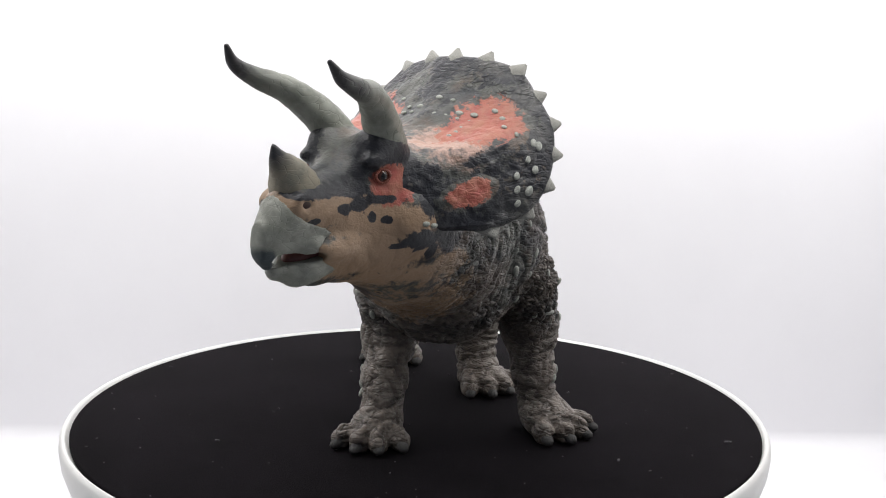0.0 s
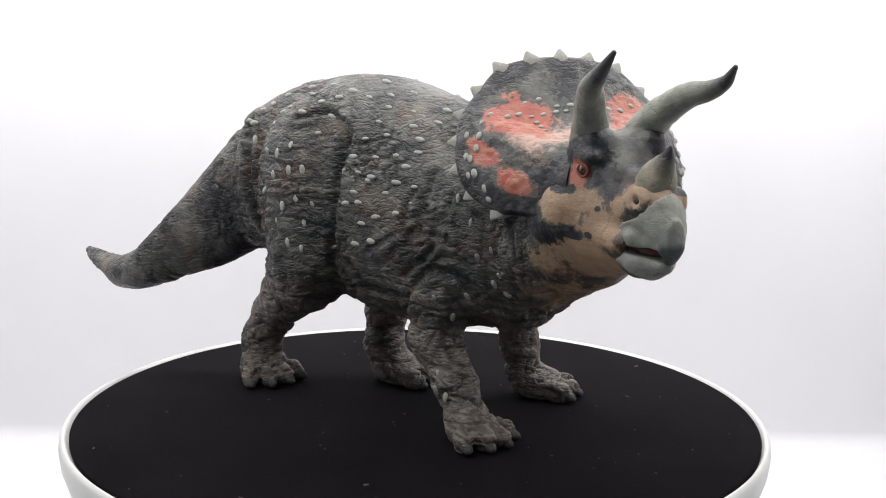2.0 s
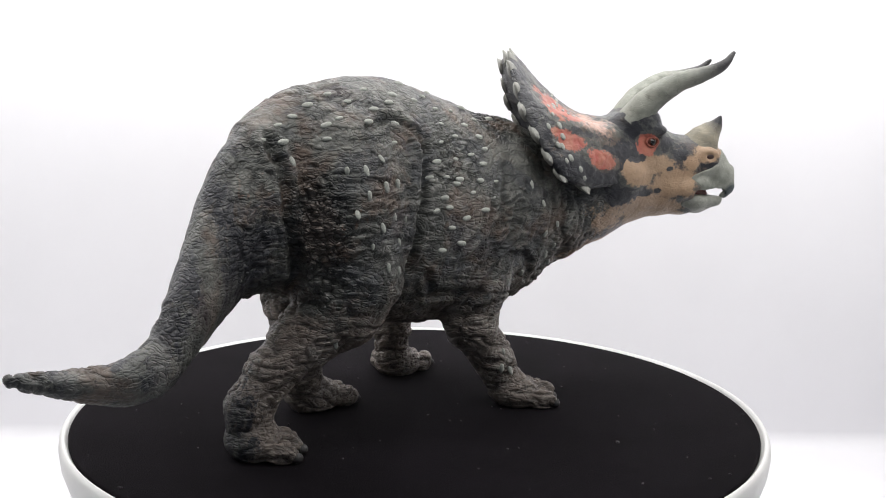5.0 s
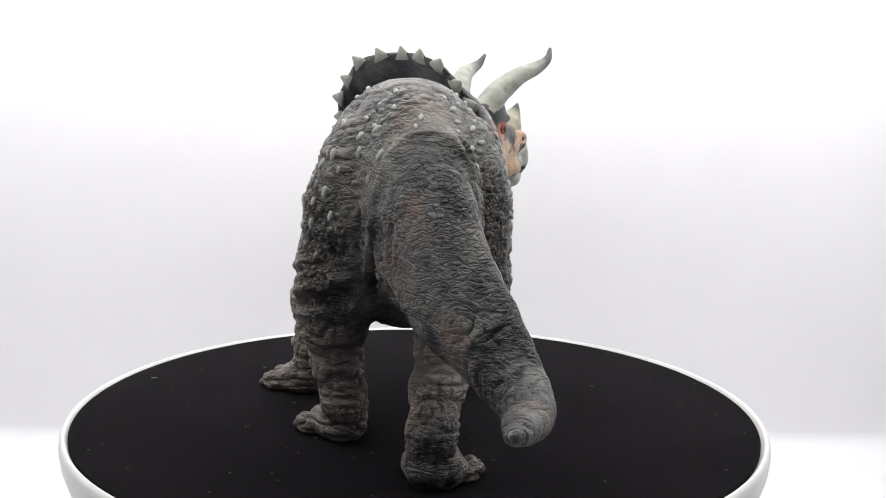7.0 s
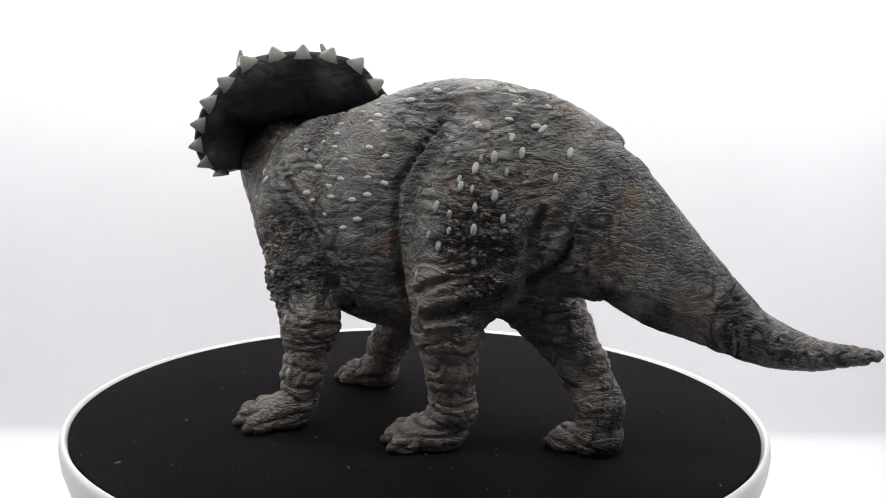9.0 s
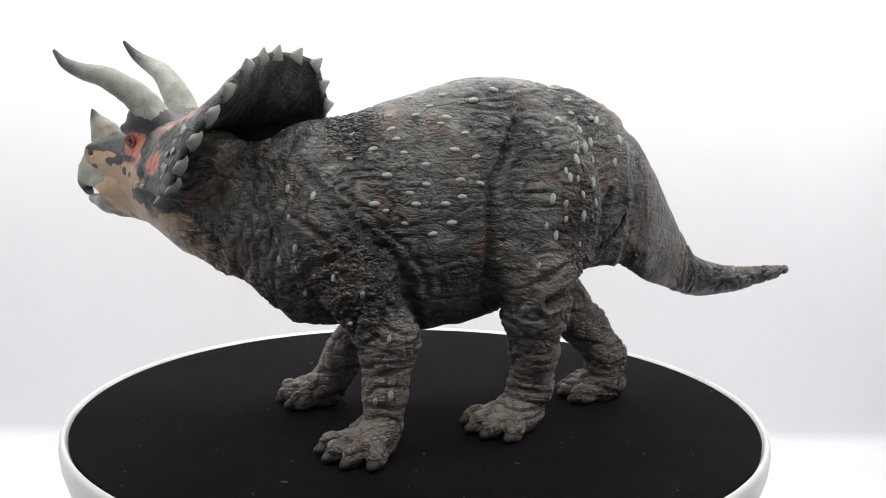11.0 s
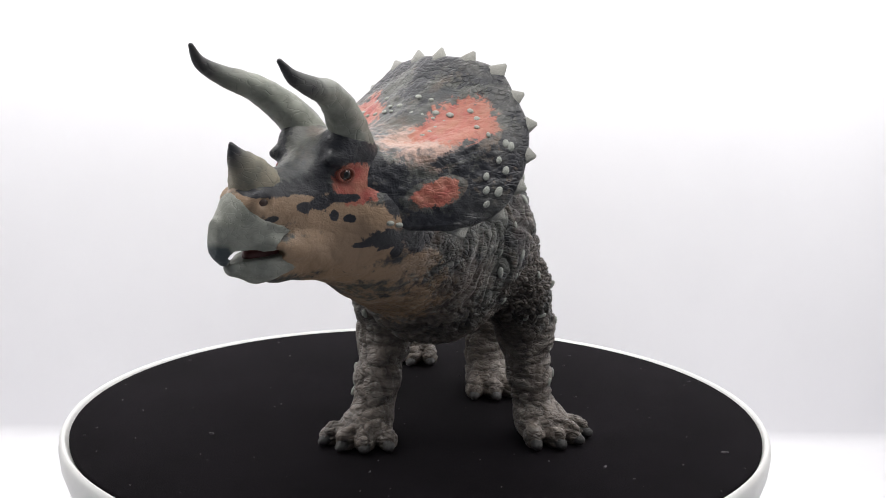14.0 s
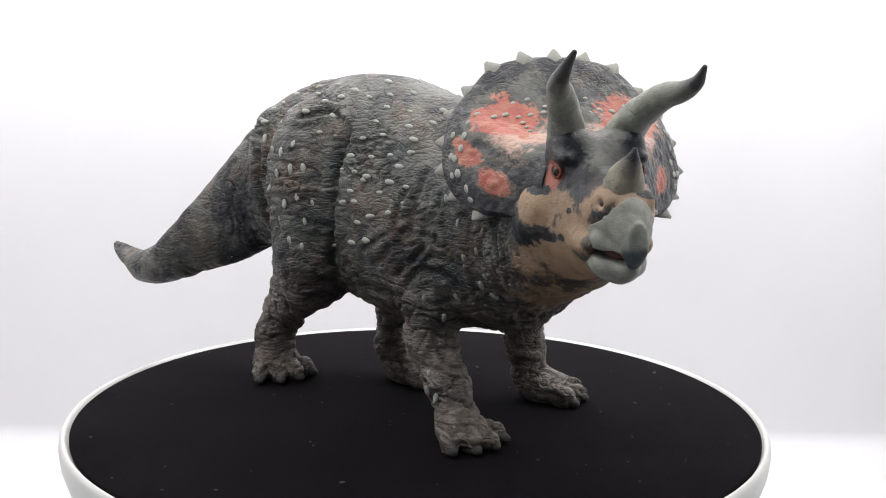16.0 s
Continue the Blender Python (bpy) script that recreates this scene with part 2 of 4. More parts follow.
def from_head(q):
    q = np.asarray(q, dtype=float)
    return HO + q[..., 0:1] * HF + q[..., 1:2] * HL + np.stack([q[..., 0] * 0, q[..., 0] * 0, q[..., 2]], -1)


def spline(x, xs, ys):
    """Smooth interpolation through a table."""
    xs, ys = np.asarray(xs, float), np.asarray(ys, float)
    g = np.gradient(ys, xs)
    i = np.clip(np.searchsorted(xs, x) - 1, 0, len(xs) - 2)
    h = xs[i + 1] - xs[i]
    s = np.clip((x - xs[i]) / h, 0, 1)
    return (2 * s**3 - 3 * s**2 + 1) * ys[i] + (s**3 - 2 * s**2 + s) * h * g[i] + (-2 * s**3 + 3 * s**2) * ys[i + 1] + (s**3 - s**2) * h * g[i + 1]


def loft(p, axis, side, rows, power=2.0):
    """Distance to a body with superelliptic sections: rows of (along, centre, half width, top, bottom)."""
    r = np.array(rows, float)
    a = p[..., axis]
    c, w, top, bot = (spline(a, r[:, 0], r[:, k]) for k in (1, 2, 3, 4))
    z0, hz = (top + bot) / 2, np.maximum((top - bot) / 2, 0.3)
    w = np.maximum(w, 0.3)
    q = (np.abs((p[..., side] - c) / w) ** power + np.abs((p[..., 2] - z0) / hz) ** power) ** (1 / power)
    d = (q - 1) * np.minimum(w, hz)
    cap = np.maximum(r[0, 0] - a, a - r[-1, 0])
    return np.maximum(d, cap)


def limb(p, rows):
    """Distance to a chain of tapered rods: rows of (x, y, z, radius)."""
    best = None
    for (x0, y0, z0, r0), (x1, y1, z1, r1) in zip(rows, rows[1:]):
        a, b = np.array([x0, y0, z0], p.dtype), np.array([x1, y1, z1], p.dtype)
        ab = b - a
        h = np.clip(((p - a) @ ab) / (ab @ ab), 0, 1)
        d = np.linalg.norm(p - a - h[..., None] * ab, axis=-1) - (r0 + (r1 - r0) * h)
        best = d if best is None else smin(best, d, 3.0)
    return best


def blob(p, at, radii, turn=0.0):
    """Distance to an ellipsoid, turned about z by degrees."""
    d = p - np.array(at, p.dtype)
    if turn:
        c, s = math.cos(radians(turn)), math.sin(radians(turn))
        d = np.stack([c * d[..., 0] + s * d[..., 1], -s * d[..., 0] + c * d[..., 1], d[..., 2]], -1)
    r = np.array(radii, p.dtype)
    k0 = np.linalg.norm(d / r, axis=-1)
    k1 = np.linalg.norm(d / (r * r), axis=-1)
    return k0 * (k0 - 1) / np.maximum(k1, 1e-6)


def smin(a, b, k):
    h = np.clip(0.5 + 0.5 * (b - a) / k, 0, 1)
    return b + (a - b) * h - k * h * (1 - h)


TORSO = [(-50, 2.5, 13, 68, 44), (-42, 4, 17.5, 76, 37), (-32, 5, 20.5, 81.0, 30), (-20, 5.3, 22.5, 84.8, 27.5), (-6, 5.0, 24.3, 89.4, 25.5), (8, 3.8, 24.0, 93.6, 26.5), (22, 1.8, 22.0, 95.0, 30), (36, -0.2, 18.0, 92.6, 35), (47, -2.0, 14.2, 88.8, 42), (56, -4, 11.6, 82.8, 43)]
TAIL = [(40, 0, 15.5, 89, 42), (56, -4, 11.8, 82.8, 42.5), (64, -7, 10.8, 76.8, 38.4), (70, -10.5, 9.2, 69.0, 34.6), (77, -16.3, 7.8, 58.4, 31.9), (84, -21.7, 7.1, 48.2, 28.5), (91, -25.9, 6.0, 40.0, 26.3), (98, -27.2, 5.4, 36.6, 26.2), (105, -26.0, 4.6, 35.6, 27.6), (112, -25, 3.5, 35.6, 29.7), (118, -24, 2.4, 35.8, 31.8), (122, -23.6, 0.9, 35.9, 33.8)]
SKULL = [(-26, 0, 10, 77, 57), (-16, 0, 13.5, 81.5, 53.5), (-6, 0, 12.0, 84.5, 53.0), (2, 0, 9.9, 83.0, 54), (8, 0, 8.2, 78.4, 56.5), (13, 0, 7.2, 77.6, 60.0), (18, 0, 5.8, 77.0, 61.8), (22, 0, 4.5, 74.9, 62.0), (25.2, 0, 2.7, 71.0, 61.8), (26.9, 0, 1.2, 67.4, 62.5)]

LEGS = {
    "front_right": [(-5.5, -21, 54, 10.8), (-8.0, -14.5, 38, 8.6), (-7.8, -12.6, 25.5, 7.2), (-9.0, -20, 15, 5.6), (-9.6, -24, 7, 5.6)],
    "front_left": [(20.7, -27, 55, 11.4), (27.2, -19, 41, 9.3), (30.0, -12.2, 29, 7.8), (31.5, -13, 16, 5.4), (33.2, -14, 7, 5.6)],
    "hind_right": [(-10, 31, 62, 14.5), (-12, 30, 45, 12.6), (-11, 33.5, 37, 11.0), (-9.4, 42.5, 30, 8.0), (-7.4, 50.5, 22.5, 6.4), (-6.4, 57.5, 13, 5.8), (-6.2, 57.5, 6, 6.0)],
    "hind_left": [(14, 30, 62, 14.0), (18.6, 28, 46, 11.4), (20.5, 28.5, 33, 8.8), (19.5, 29.0, 22, 6.4), (17.8, 28.5, 12, 5.8), (17.8, 27, 6, 6.0)],
}
# foot: heel centre x, y, heading in degrees from -y towards +x, length, width
FEET = {"front_right": (-11.0, -26.2, -8, 8.6, 9.2), "front_left": (34.6, -17.0, 42, 9.3, 9.4), "hind_right": (-7.0, 57.0, -14, 8.8, 9.4), "hind_left": (18.8, 23.5, 30, 9.3, 9.4)}


def foot_frame(key):
    x, y, turn, length, width = FEET[key]
    f = np.array([math.sin(radians(turn)), -math.cos(radians(turn)), 0.0])
    return np.array([x, y, 0.0]), f, np.array([-f[1], f[0], 0.0]), length, width


def toes(key):
    """Toe centres and headings of one foot."""
    o, f, s, length, width = foot_frame(key)
    out = []
    for k in (-1.25, -0.45, 0.42, 1.25):
        reach = length * (0.98 - 0.22 * k * k)
        out.append((o + f * reach + s * width * 0.62 * k, f * math.cos(k * 0.35) + s * math.sin(k * 0.35)))
    return out


def leg_field(p, key):
    d = limb(p, LEGS[key])
    o, f, s, length, width = foot_frame(key)
    c = o + f * 1.5
    d = smin(d, blob(p, (c[0], c[1], 3.8), (width * 0.80, length * 0.80, 5.2), FEET[key][2]), 3.0)
    for at, h in toes(key):
        d = smin(d, blob(p, (at[0], at[1], 2.9), (2.75, 4.4, 3.3), math.degrees(math.atan2(h[0], -h[1]))), 0.7)
    return np.maximum(d, 0.05 - p[..., 2])


def thigh_field(p, key):
    if key == "hind_right":
        return blob(p, (-9.0, 31, 61), (15.6, 19.0, 27.5), 0)
    if key == "hind_left":
        return blob(p, (12.0, 30, 60), (15.0, 18.0, 27.0), 0)
    if key == "front_right":
        return blob(p, (-4.5, -24, 55), (11.5, 14.0, 19.0), 0)
    return blob(p, (18.8, -27, 55.5), (12.8, 14.0, 19.0), 0)


def torso_field(p):
    d = loft(p, 1, 0, TORSO, 2.15)
    d = smin(d, limb(p, [(5, -30, 59, 22), (-0.3, -46, 57.2, 17.4), (-5, -57, 60.4, 15.2), (-9, -64, 63.4, 12.8)]), 6.0)
    d = smin(d, blob(p, (6.5, -32, 43.8), (17, 13.8, 14.6)), 5.0)
    return d


def tail_field(p):
    return loft(p, 1, 0, TAIL, 2.0)


def head_field(p):
    q = to_head(p)
    d = loft(q, 0, 1, SKULL, np.clip(2.4 - q[..., 0] * 0.035, 1.75, 2.4))
    for s in (-1, 1):
        d = smin(d, blob(q, (-3.0, 6.6 * s, 82.0), (6.5, 4.6, 5.0)), 3.0)
        d = smin(d, blob(q, (0.5, 8.6 * s, 79.5), (4.6, 2.2, 1.9)), 1.5)
        d = smin(d, blob(q, (-11, 12.5 * s, 66), (8.5, 4.0, 7.0)), 4.0)
        d = smin(d, blob(q, (19.0, 4.5 * s, 71.6), (3.2, 1.5, 2.8)), 1.6)
        d = smin(d, blob(q, (10, 6.2 * s, 62.0), (7.0, 2.4, 3.0)), 2.0)
        d = -smin(-d, blob(q, (19.4, 6.6 * s, 71.6), (1.7, 1.6, 1.0)), 0.8)
    jaw = limb(q, [(-8, 0, 61, 8.3), (4, 0, 59.6, 6.0), (12, 0, 58.6, 4.6), (17, 0, 58.2, 3.4)])
    jaw = smin(jaw, limb(q, [(6, 3.8, 59.2, 3.0), (15, 3.0, 58.6, 2.2)]), 1.5)
    jaw = smin(jaw, limb(q, [(6, -3.8, 59.2, 3.0), (15, -3.0, 58.6, 2.2)]), 1.5)
    d = smin(d, jaw, 2.0)
    slot = blob(q, (22.5, 0, 60.7), (9.5, 12.0, 1.7))
    return -smin(-d, slot, 0.8)


def whole_field(p, reach=None):
    d = torso_field(p)
    d = smin(d, tail_field(p), 5.0)
    for key in LEGS:
        d = smin(d, thigh_field(p, key), 1.4)
        d = smin(d, leg_field(p, key), 2.2)
    return smin(d, head_field(p), 5.0)


# repeating value noise on arrays
_lat = np.random.RandomState(3).rand(32, 32, 32).astype(np.float32)


def vnoise(p, scale):
    q = p * scale
    i = np.floor(q).astype(int)
    f = q - i
    f = f * f * (3 - 2 * f)
    out = 0
    for a in (0, 1):
        for b in (0, 1):
            for c in (0, 1):
                w = (f[..., 0] if a else 1 - f[..., 0]) * (f[..., 1] if b else 1 - f[..., 1]) * (f[..., 2] if c else 1 - f[..., 2])
                out = out + w * _lat[(i[..., 0] + a) % 32, (i[..., 1] + b) % 32, (i[..., 2] + c) % 32]
    return out - 0.5


def fbm(p, scale, octaves=3):
    return sum(vnoise(p + 7.3 * k, scale * 2**k) / 2**k for k in range(octaves))


def surface(field, low, high, step):
    """The zero surface of a field as quads (dual grid)."""
    low = np.array(low, float)
    n = np.ceil((np.array(high) - low) / step).astype(int) + 1
    xs, ys, zs = (np.float32(low[k] + step * np.arange(n[k])) for k in range(3))
    val = np.empty(n, np.float32)
    size = 14
    starts = [np.arange(0, n[k], size) for k in range(3)]
    mids = [np.float32(low[k] + step * (starts[k] + size / 2)) for k in range(3)]
    rough = field(np.stack(np.meshgrid(*mids, indexing="ij"), -1))
    for (i, j, k), d in np.ndenumerate(rough):
        sl = tuple(slice(starts[q][c], starts[q][c] + size) for q, c in enumerate((i, j, k)))
        if abs(d) > size * step * 0.87 * 1.6 + 3:
            val[sl] = d
        else:
            val[sl] = field(np.stack(np.meshgrid(xs[sl[0]], ys[sl[1]], zs[sl[2]], indexing="ij"), -1))
    inside = val < 0
    corners = [(a, b, c) for a in (0, 1) for b in (0, 1) for c in (0, 1)]
    m = n - 1
    count = sum(inside[a:a + m[0], b:b + m[1], c:c + m[2]].astype(np.int8) for a, b, c in corners)
    cell = np.argwhere((count > 0) & (count < 8))
    ids = np.full(m, -1, np.int64)
    ids[tuple(cell.T)] = np.arange(len(cell))
    total, weight = np.zeros((len(cell), 3)), np.zeros(len(cell))
    for a in corners:
        for k in range(3):
            if a[k]:
                continue
            b = list(a)
            b[k] = 1
            va = val[tuple((cell + a).T)].astype(float)
            vb = val[tuple((cell + b).T)].astype(float)
            cross = (va < 0) != (vb < 0)
            f = np.where(cross, va / np.where(cross, va - vb, 1), 0)
            q = np.array(a, float) + np.zeros((len(cell), 3))
            q[:, k] = f
            total += q * cross[:, None]
            weight += cross
    verts = low + step * (cell + total / weight[:, None])
    quads = []
    for k in range(3):
        k1, k2 = (k + 1) % 3, (k + 2) % 3
        sl0, sl1 = [slice(None)] * 3, [slice(None)] * 3
        sl0[k], sl1[k] = slice(0, -1), slice(1, None)
        a, b = inside[tuple(sl0)], inside[tuple(sl1)]
        for flip, mask in ((False, a & ~b), (True, ~a & b)):
            e = np.argwhere(mask)
            e = e[(e[:, k1] > 0) & (e[:, k2] > 0) & (e[:, k1] < m[k1]) & (e[:, k2] < m[k2])]
            u1, u2 = np.zeros(3, int), np.zeros(3, int)
            u1[k1], u2[k2] = 1, 1
            q = np.stack([ids[tuple((e - o).T)] for o in (u1 + u2, u2, 0 * u1, u1)], -1)
            quads.append(q[:, ::-1] if flip else q)
    return verts, np.concatenate(quads)


def vertex_normals(v, f):
    n = np.cross(v[f[:, 2]] - v[f[:, 0]], v[f[:, 3]] - v[f[:, 1]])
    out = np.zeros_like(v)
    for k in range(4):
        np.add.at(out, f[:, k], n)
    return out / np.maximum(np.linalg.norm(out, axis=1), 1e-9)[:, None]


def near(p, at, radii):
    """1 in a spot, falling to 0 at its rim and below outside."""
    return 1 - np.linalg.norm((p - np.array(at)) / np.array(radii), axis=-1)


TAN_RIGHT = [(1.2, 69.4, 8.7, 3.6), (7.9, 63.7, 8.7, 5.8), (-3.5, 66.0, 5.8, 2.9), (0.4, 56.3, 13.0, 5.8), (-14.6, 53.0, 7.2, 3.6), (-12.4, 75.4, 2.2, 4.3), (18.8, 73.1, 6.1, 3.5), (13.0, 69.8, 3.0, 2.4), (-7.0, 69.3, 3.2, 4.3)]
RED_RIGHT = [(-0.8, 75.6, 4.3, 4.2), (-27.2, 73.5, 4.1, 4.1)]
DARK_RIGHT = [(-9.9, 60.3, 7.0, 3.2), (-1.6, 61.2, 4.1, 1.3), (-3.8, 71.4, 4.3, 1.4), (6.5, 68.2, 1.3, 1.0), (3.0, 61.7, 1.7, 1.2), (-18.3, 74.2, 2.6, 5.8), (9.7, 71.8, 2.6, 1.7), (21.2, 69.2, 3.6, 1.0), (-14.4, 65.7, 4.1, 3.2), (6.4, 76.2, 3.6, 2.2), (-10.9, 79.9, 8.7, 2.0)]
TAN_LEFT = [(20.3, 71.4, 5.8, 3.6), (12.4, 69.8, 10.9, 4.1), (0.9, 66.7, 17.4, 5.1), (3.7, 60.0, 20.3, 6.1), (-18.0, 55.8, 8.7, 3.6)]
RED_LEFT = [(-1.8, 74.4, 6.1, 5.5), (-12.5, 68.8, 2.6, 2.3), (-22.3, 71.8, 5.8, 5.2)]
DARK_LEFT = [(15.4, 73.6, 8.0, 1.6), (21.0, 73.6, 2.0, 1.3), (22.7, 68.0, 4.6, 0.9), (17.6, 68.0, 2.0, 0.9), (10.5, 70.1, 2.2, 1.2), (6.3, 70.7, 2.9, 1.7), (9.1, 73.9, 6.5, 1.9), (1.5, 71.4, 4.6, 1.2), (3.5, 67.8, 1.3, 1.4), (0.3, 67.0, 1.6, 1.2), (-8.4, 69.9, 3.6, 4.3), (-7.0, 62.4, 5.8, 2.9), (-1.6, 61.2, 2.0, 0.9), (-9.7, 59.6, 2.3, 3.2), (-15.9, 63.7, 8.7, 6.5), (-16.6, 71.4, 2.9, 6.5), (-11.2, 76.8, 5.5, 5.8), (-3.2, 80.5, 8.7, 2.3)]


def paint(p):
    """Where the toy wears which paint."""
    q = to_head(p)
    side = np.stack([q[:, 0], np.abs(q[:, 1]), q[:, 2]], -1)
    head = np.clip((-p[:, 1] - 42) / 12, 0, 1)

    def spots(rows, pts):
        return np.max([near(pts, r[:3], r[3:]) for r in rows], axis=0)

    flat = q[:, [0, 2]]

    def patches(right, left):
        """Flat patches on either cheek: rows of (along, height, half length, half height)."""
        r, l = (np.max([1 - np.linalg.norm((flat - np.array(w[:2])) / np.array(w[2:]), axis=-1) for w in rows], axis=0) for rows in (right, left))
        return np.where(q[:, 1] < 0, r, l)

    face = np.clip((q[:, 0] + 19) / 4, 0, 1) * head
    red = (patches(RED_RIGHT, RED_LEFT) * 1.25 + 1.1) * face - 1.0
    pink = spots([(-21, 9, 85, 9, 8, 5), (-14, 13, 83, 8, 5, 4)], side)
    tan = np.maximum((patches(TAN_RIGHT, TAN_LEFT) * 1.3 + 1.25) * head - 1.0, spots([(-6, 3, 55, 18, 13, 7), (-14, 8, 55, 13, 13, 7), (10, 0, 57, 12, 6, 4)], side) * 1.3)
    skull = np.clip((q[:, 0] + 24) / 6, 0, 1) * head
    dark = np.maximum((patches(DARK_RIGHT, DARK_LEFT) * 1.3 + 1.12) * head - 1.0, skull * (0.62 - 1.5 * np.clip(np.maximum(tan, red), 0, 1)) * np.clip((q[:, 2] - 58) / 5, 0, 1))
    crest = np.clip(1 - np.abs(q[:, 1]) / 6.5, 0, 1) * np.clip((q[:, 2] - 73) / 3, 0, 1) * np.clip((18 - q[:, 0]) / 3, 0, 1) * skull
    dark = dark - 1.2 * crest
    tan = tan - 1.5 * crest
    neck = near(p, (-2, -54, 46), (20, 20, 17))
    tan = np.maximum(tan, neck * 1.2)
    stripes = np.clip(1.6 * vnoise(p * np.array([0.3, 1.0, 0.35]), 0.16) + 0.25, 0, 1) * np.clip((p[:, 1] - 52) / 8, 0, 1) * 1.0
    dark = np.maximum(dark, stripes)
    below = np.clip((46 - p[:, 2]) / 20, 0, 1) * np.clip((66 - p[:, 1]) / 6, 0, 1)
    pale = np.maximum(below * 0.80, np.max([near(p, r[:3], r[3:]) for r in ((22, 50.5, 60, 11, 7, 9), (24, 40, 50, 11, 12, 6), (29, 31, 44, 11, 14, 10), (-22, 46, 58, 8, 7, 16), (2, -46, 48, 26, 18, 20), (6, -30, 38, 26, 14, 14), (14, 50, 38, 12, 10, 12), (10, 60, 48, 14, 9, 12), (28, -25, 45, 14, 13, 15))], axis=0) * 1.7)
    rust = np.max([near(p, r[:3], r[3:]) for r in ((-4, -62, 52, 10, 10, 6), (-14, 62, 62, 6, 12, 14), (5, 66, 55, 8, 12, 16), (-17, 36, 62, 12, 6, 12), (26, 15, 50, 8, 12, 14), (24, 34, 70, 9, 14, 9))], axis=0) * 0.38
    smooth = np.clip((q[:, 0] + 20) / 10, 0, 1) * head
    return {k: np.clip(v, -1, 1) for k, v in dict(red=red * 1.3, pink=pink, dark=dark, tan=tan, pale=pale, rust=rust).items()} | {"smooth": smooth}


def cell_gap(p, scale):
    """Distance from the seams between random cells, 0 on a seam."""
    q = p * scale
    base = np.floor(q).astype(int)
    f1, f2 = np.full(len(p), 9.0), np.full(len(p), 9.0)
    for a in (-1, 0, 1):
        for b in (-1, 0, 1):
            for c in (-1, 0, 1):
                i = base + np.array([a, b, c])
                x, y, z = i[:, 0], i[:, 1], i[:, 2]
                spot = i + np.stack([_lat[x % 32, y % 32, z % 32], _lat[(x + 11) % 32, (y + 5) % 32, z % 32], _lat[x % 32, (y + 17) % 32, (z + 9) % 32]], -1)
                d = np.linalg.norm(q - spot, axis=1)
                f2 = np.minimum(f2, np.maximum(f1, d))
                f1 = np.minimum(f1, d)
    return f2 - f1


# folds of the hide: flank, depth, half width, and the line as (along, height)
FOLDS = [
    (-1, 1.5, 1.2, [(54.5, 80), (52.4, 73.8), (51.9, 64.6), (49.0, 52.2), (44.9, 40.8)]),
    (-1, 1.0, 0.9, [(11.5, 77), (13, 80.5), (17.3, 84.2), (22, 84.9), (30, 83)]),
    (-1, 0.35, 1.1, [(-16.8, 70.9), (-14.2, 54.9), (-1.3, 45.4)]),
    (-1, 0.4, 0.8, [(-12.5, 66), (-8.5, 55), (2, 49)]),
    (-1, 0.6, 1.0, [(-21.0, 60.1), (-17.2, 49.9), (-9.2, 42.5)]),
    (-1, 0.5, 0.8, [(-24, 66), (-21, 54), (-14, 46)]),
    (-1, 0.8, 1.2, [(-7, 33), (-11.2, 40.0), (-17.2, 45.0), (-24.2, 45.1), (-30, 40)]),
    (-1, 0.8, 1.3, [(9.7, 43.1), (6.6, 38.1), (-8.6, 35.7)]),
    (1, 0.7, 1.1, [(-34.1, 72.4), (-23.3, 61.4), (-9.0, 48.3), (-5.8, 39.2)]),
    (1, 0.6, 0.9, [(-29.5, 65.1), (-19.9, 52.7), (-12.6, 47.1)]),
    (1, 0.5, 0.8, [(-27, 70), (-16, 59), (-4, 48), (-1, 40)]),
    (1, 0.6, 0.8, [(-34.7, 60.2), (-26.6, 53.9), (-18.9, 50.9)]),
    (1, 0.8, 1.2, [(-34, 44), (-31.2, 48.3), (-24.4, 51.2), (-14.6, 47.8), (-5.7, 37.2), (-2.5, 30.6)]),
    (1, 2.4, 1.3, [(62.5, 70), (61.9, 66.1), (59.8, 58.6), (52.0, 49.3), (40.0, 40.5), (30, 37.5)]),
    (1, 0.9, 0.9, [(51, 64), (48, 56), (42.2, 51.1), (27.7, 43.3)]),
]


def line_gap(yz, line):
    """Distance in the plane from a broken line."""
    best = np.full(len(yz), 1e9)
    for a, b in zip(line, line[1:]):
        a, b = np.array(a, float), np.array(b, float)
        h = np.clip((yz - a) @ (b - a) / ((b - a) @ (b - a)), 0, 1)
        best = np.minimum(best, np.linalg.norm(yz - a - h[:, None] * (b - a), axis=1))
    return best


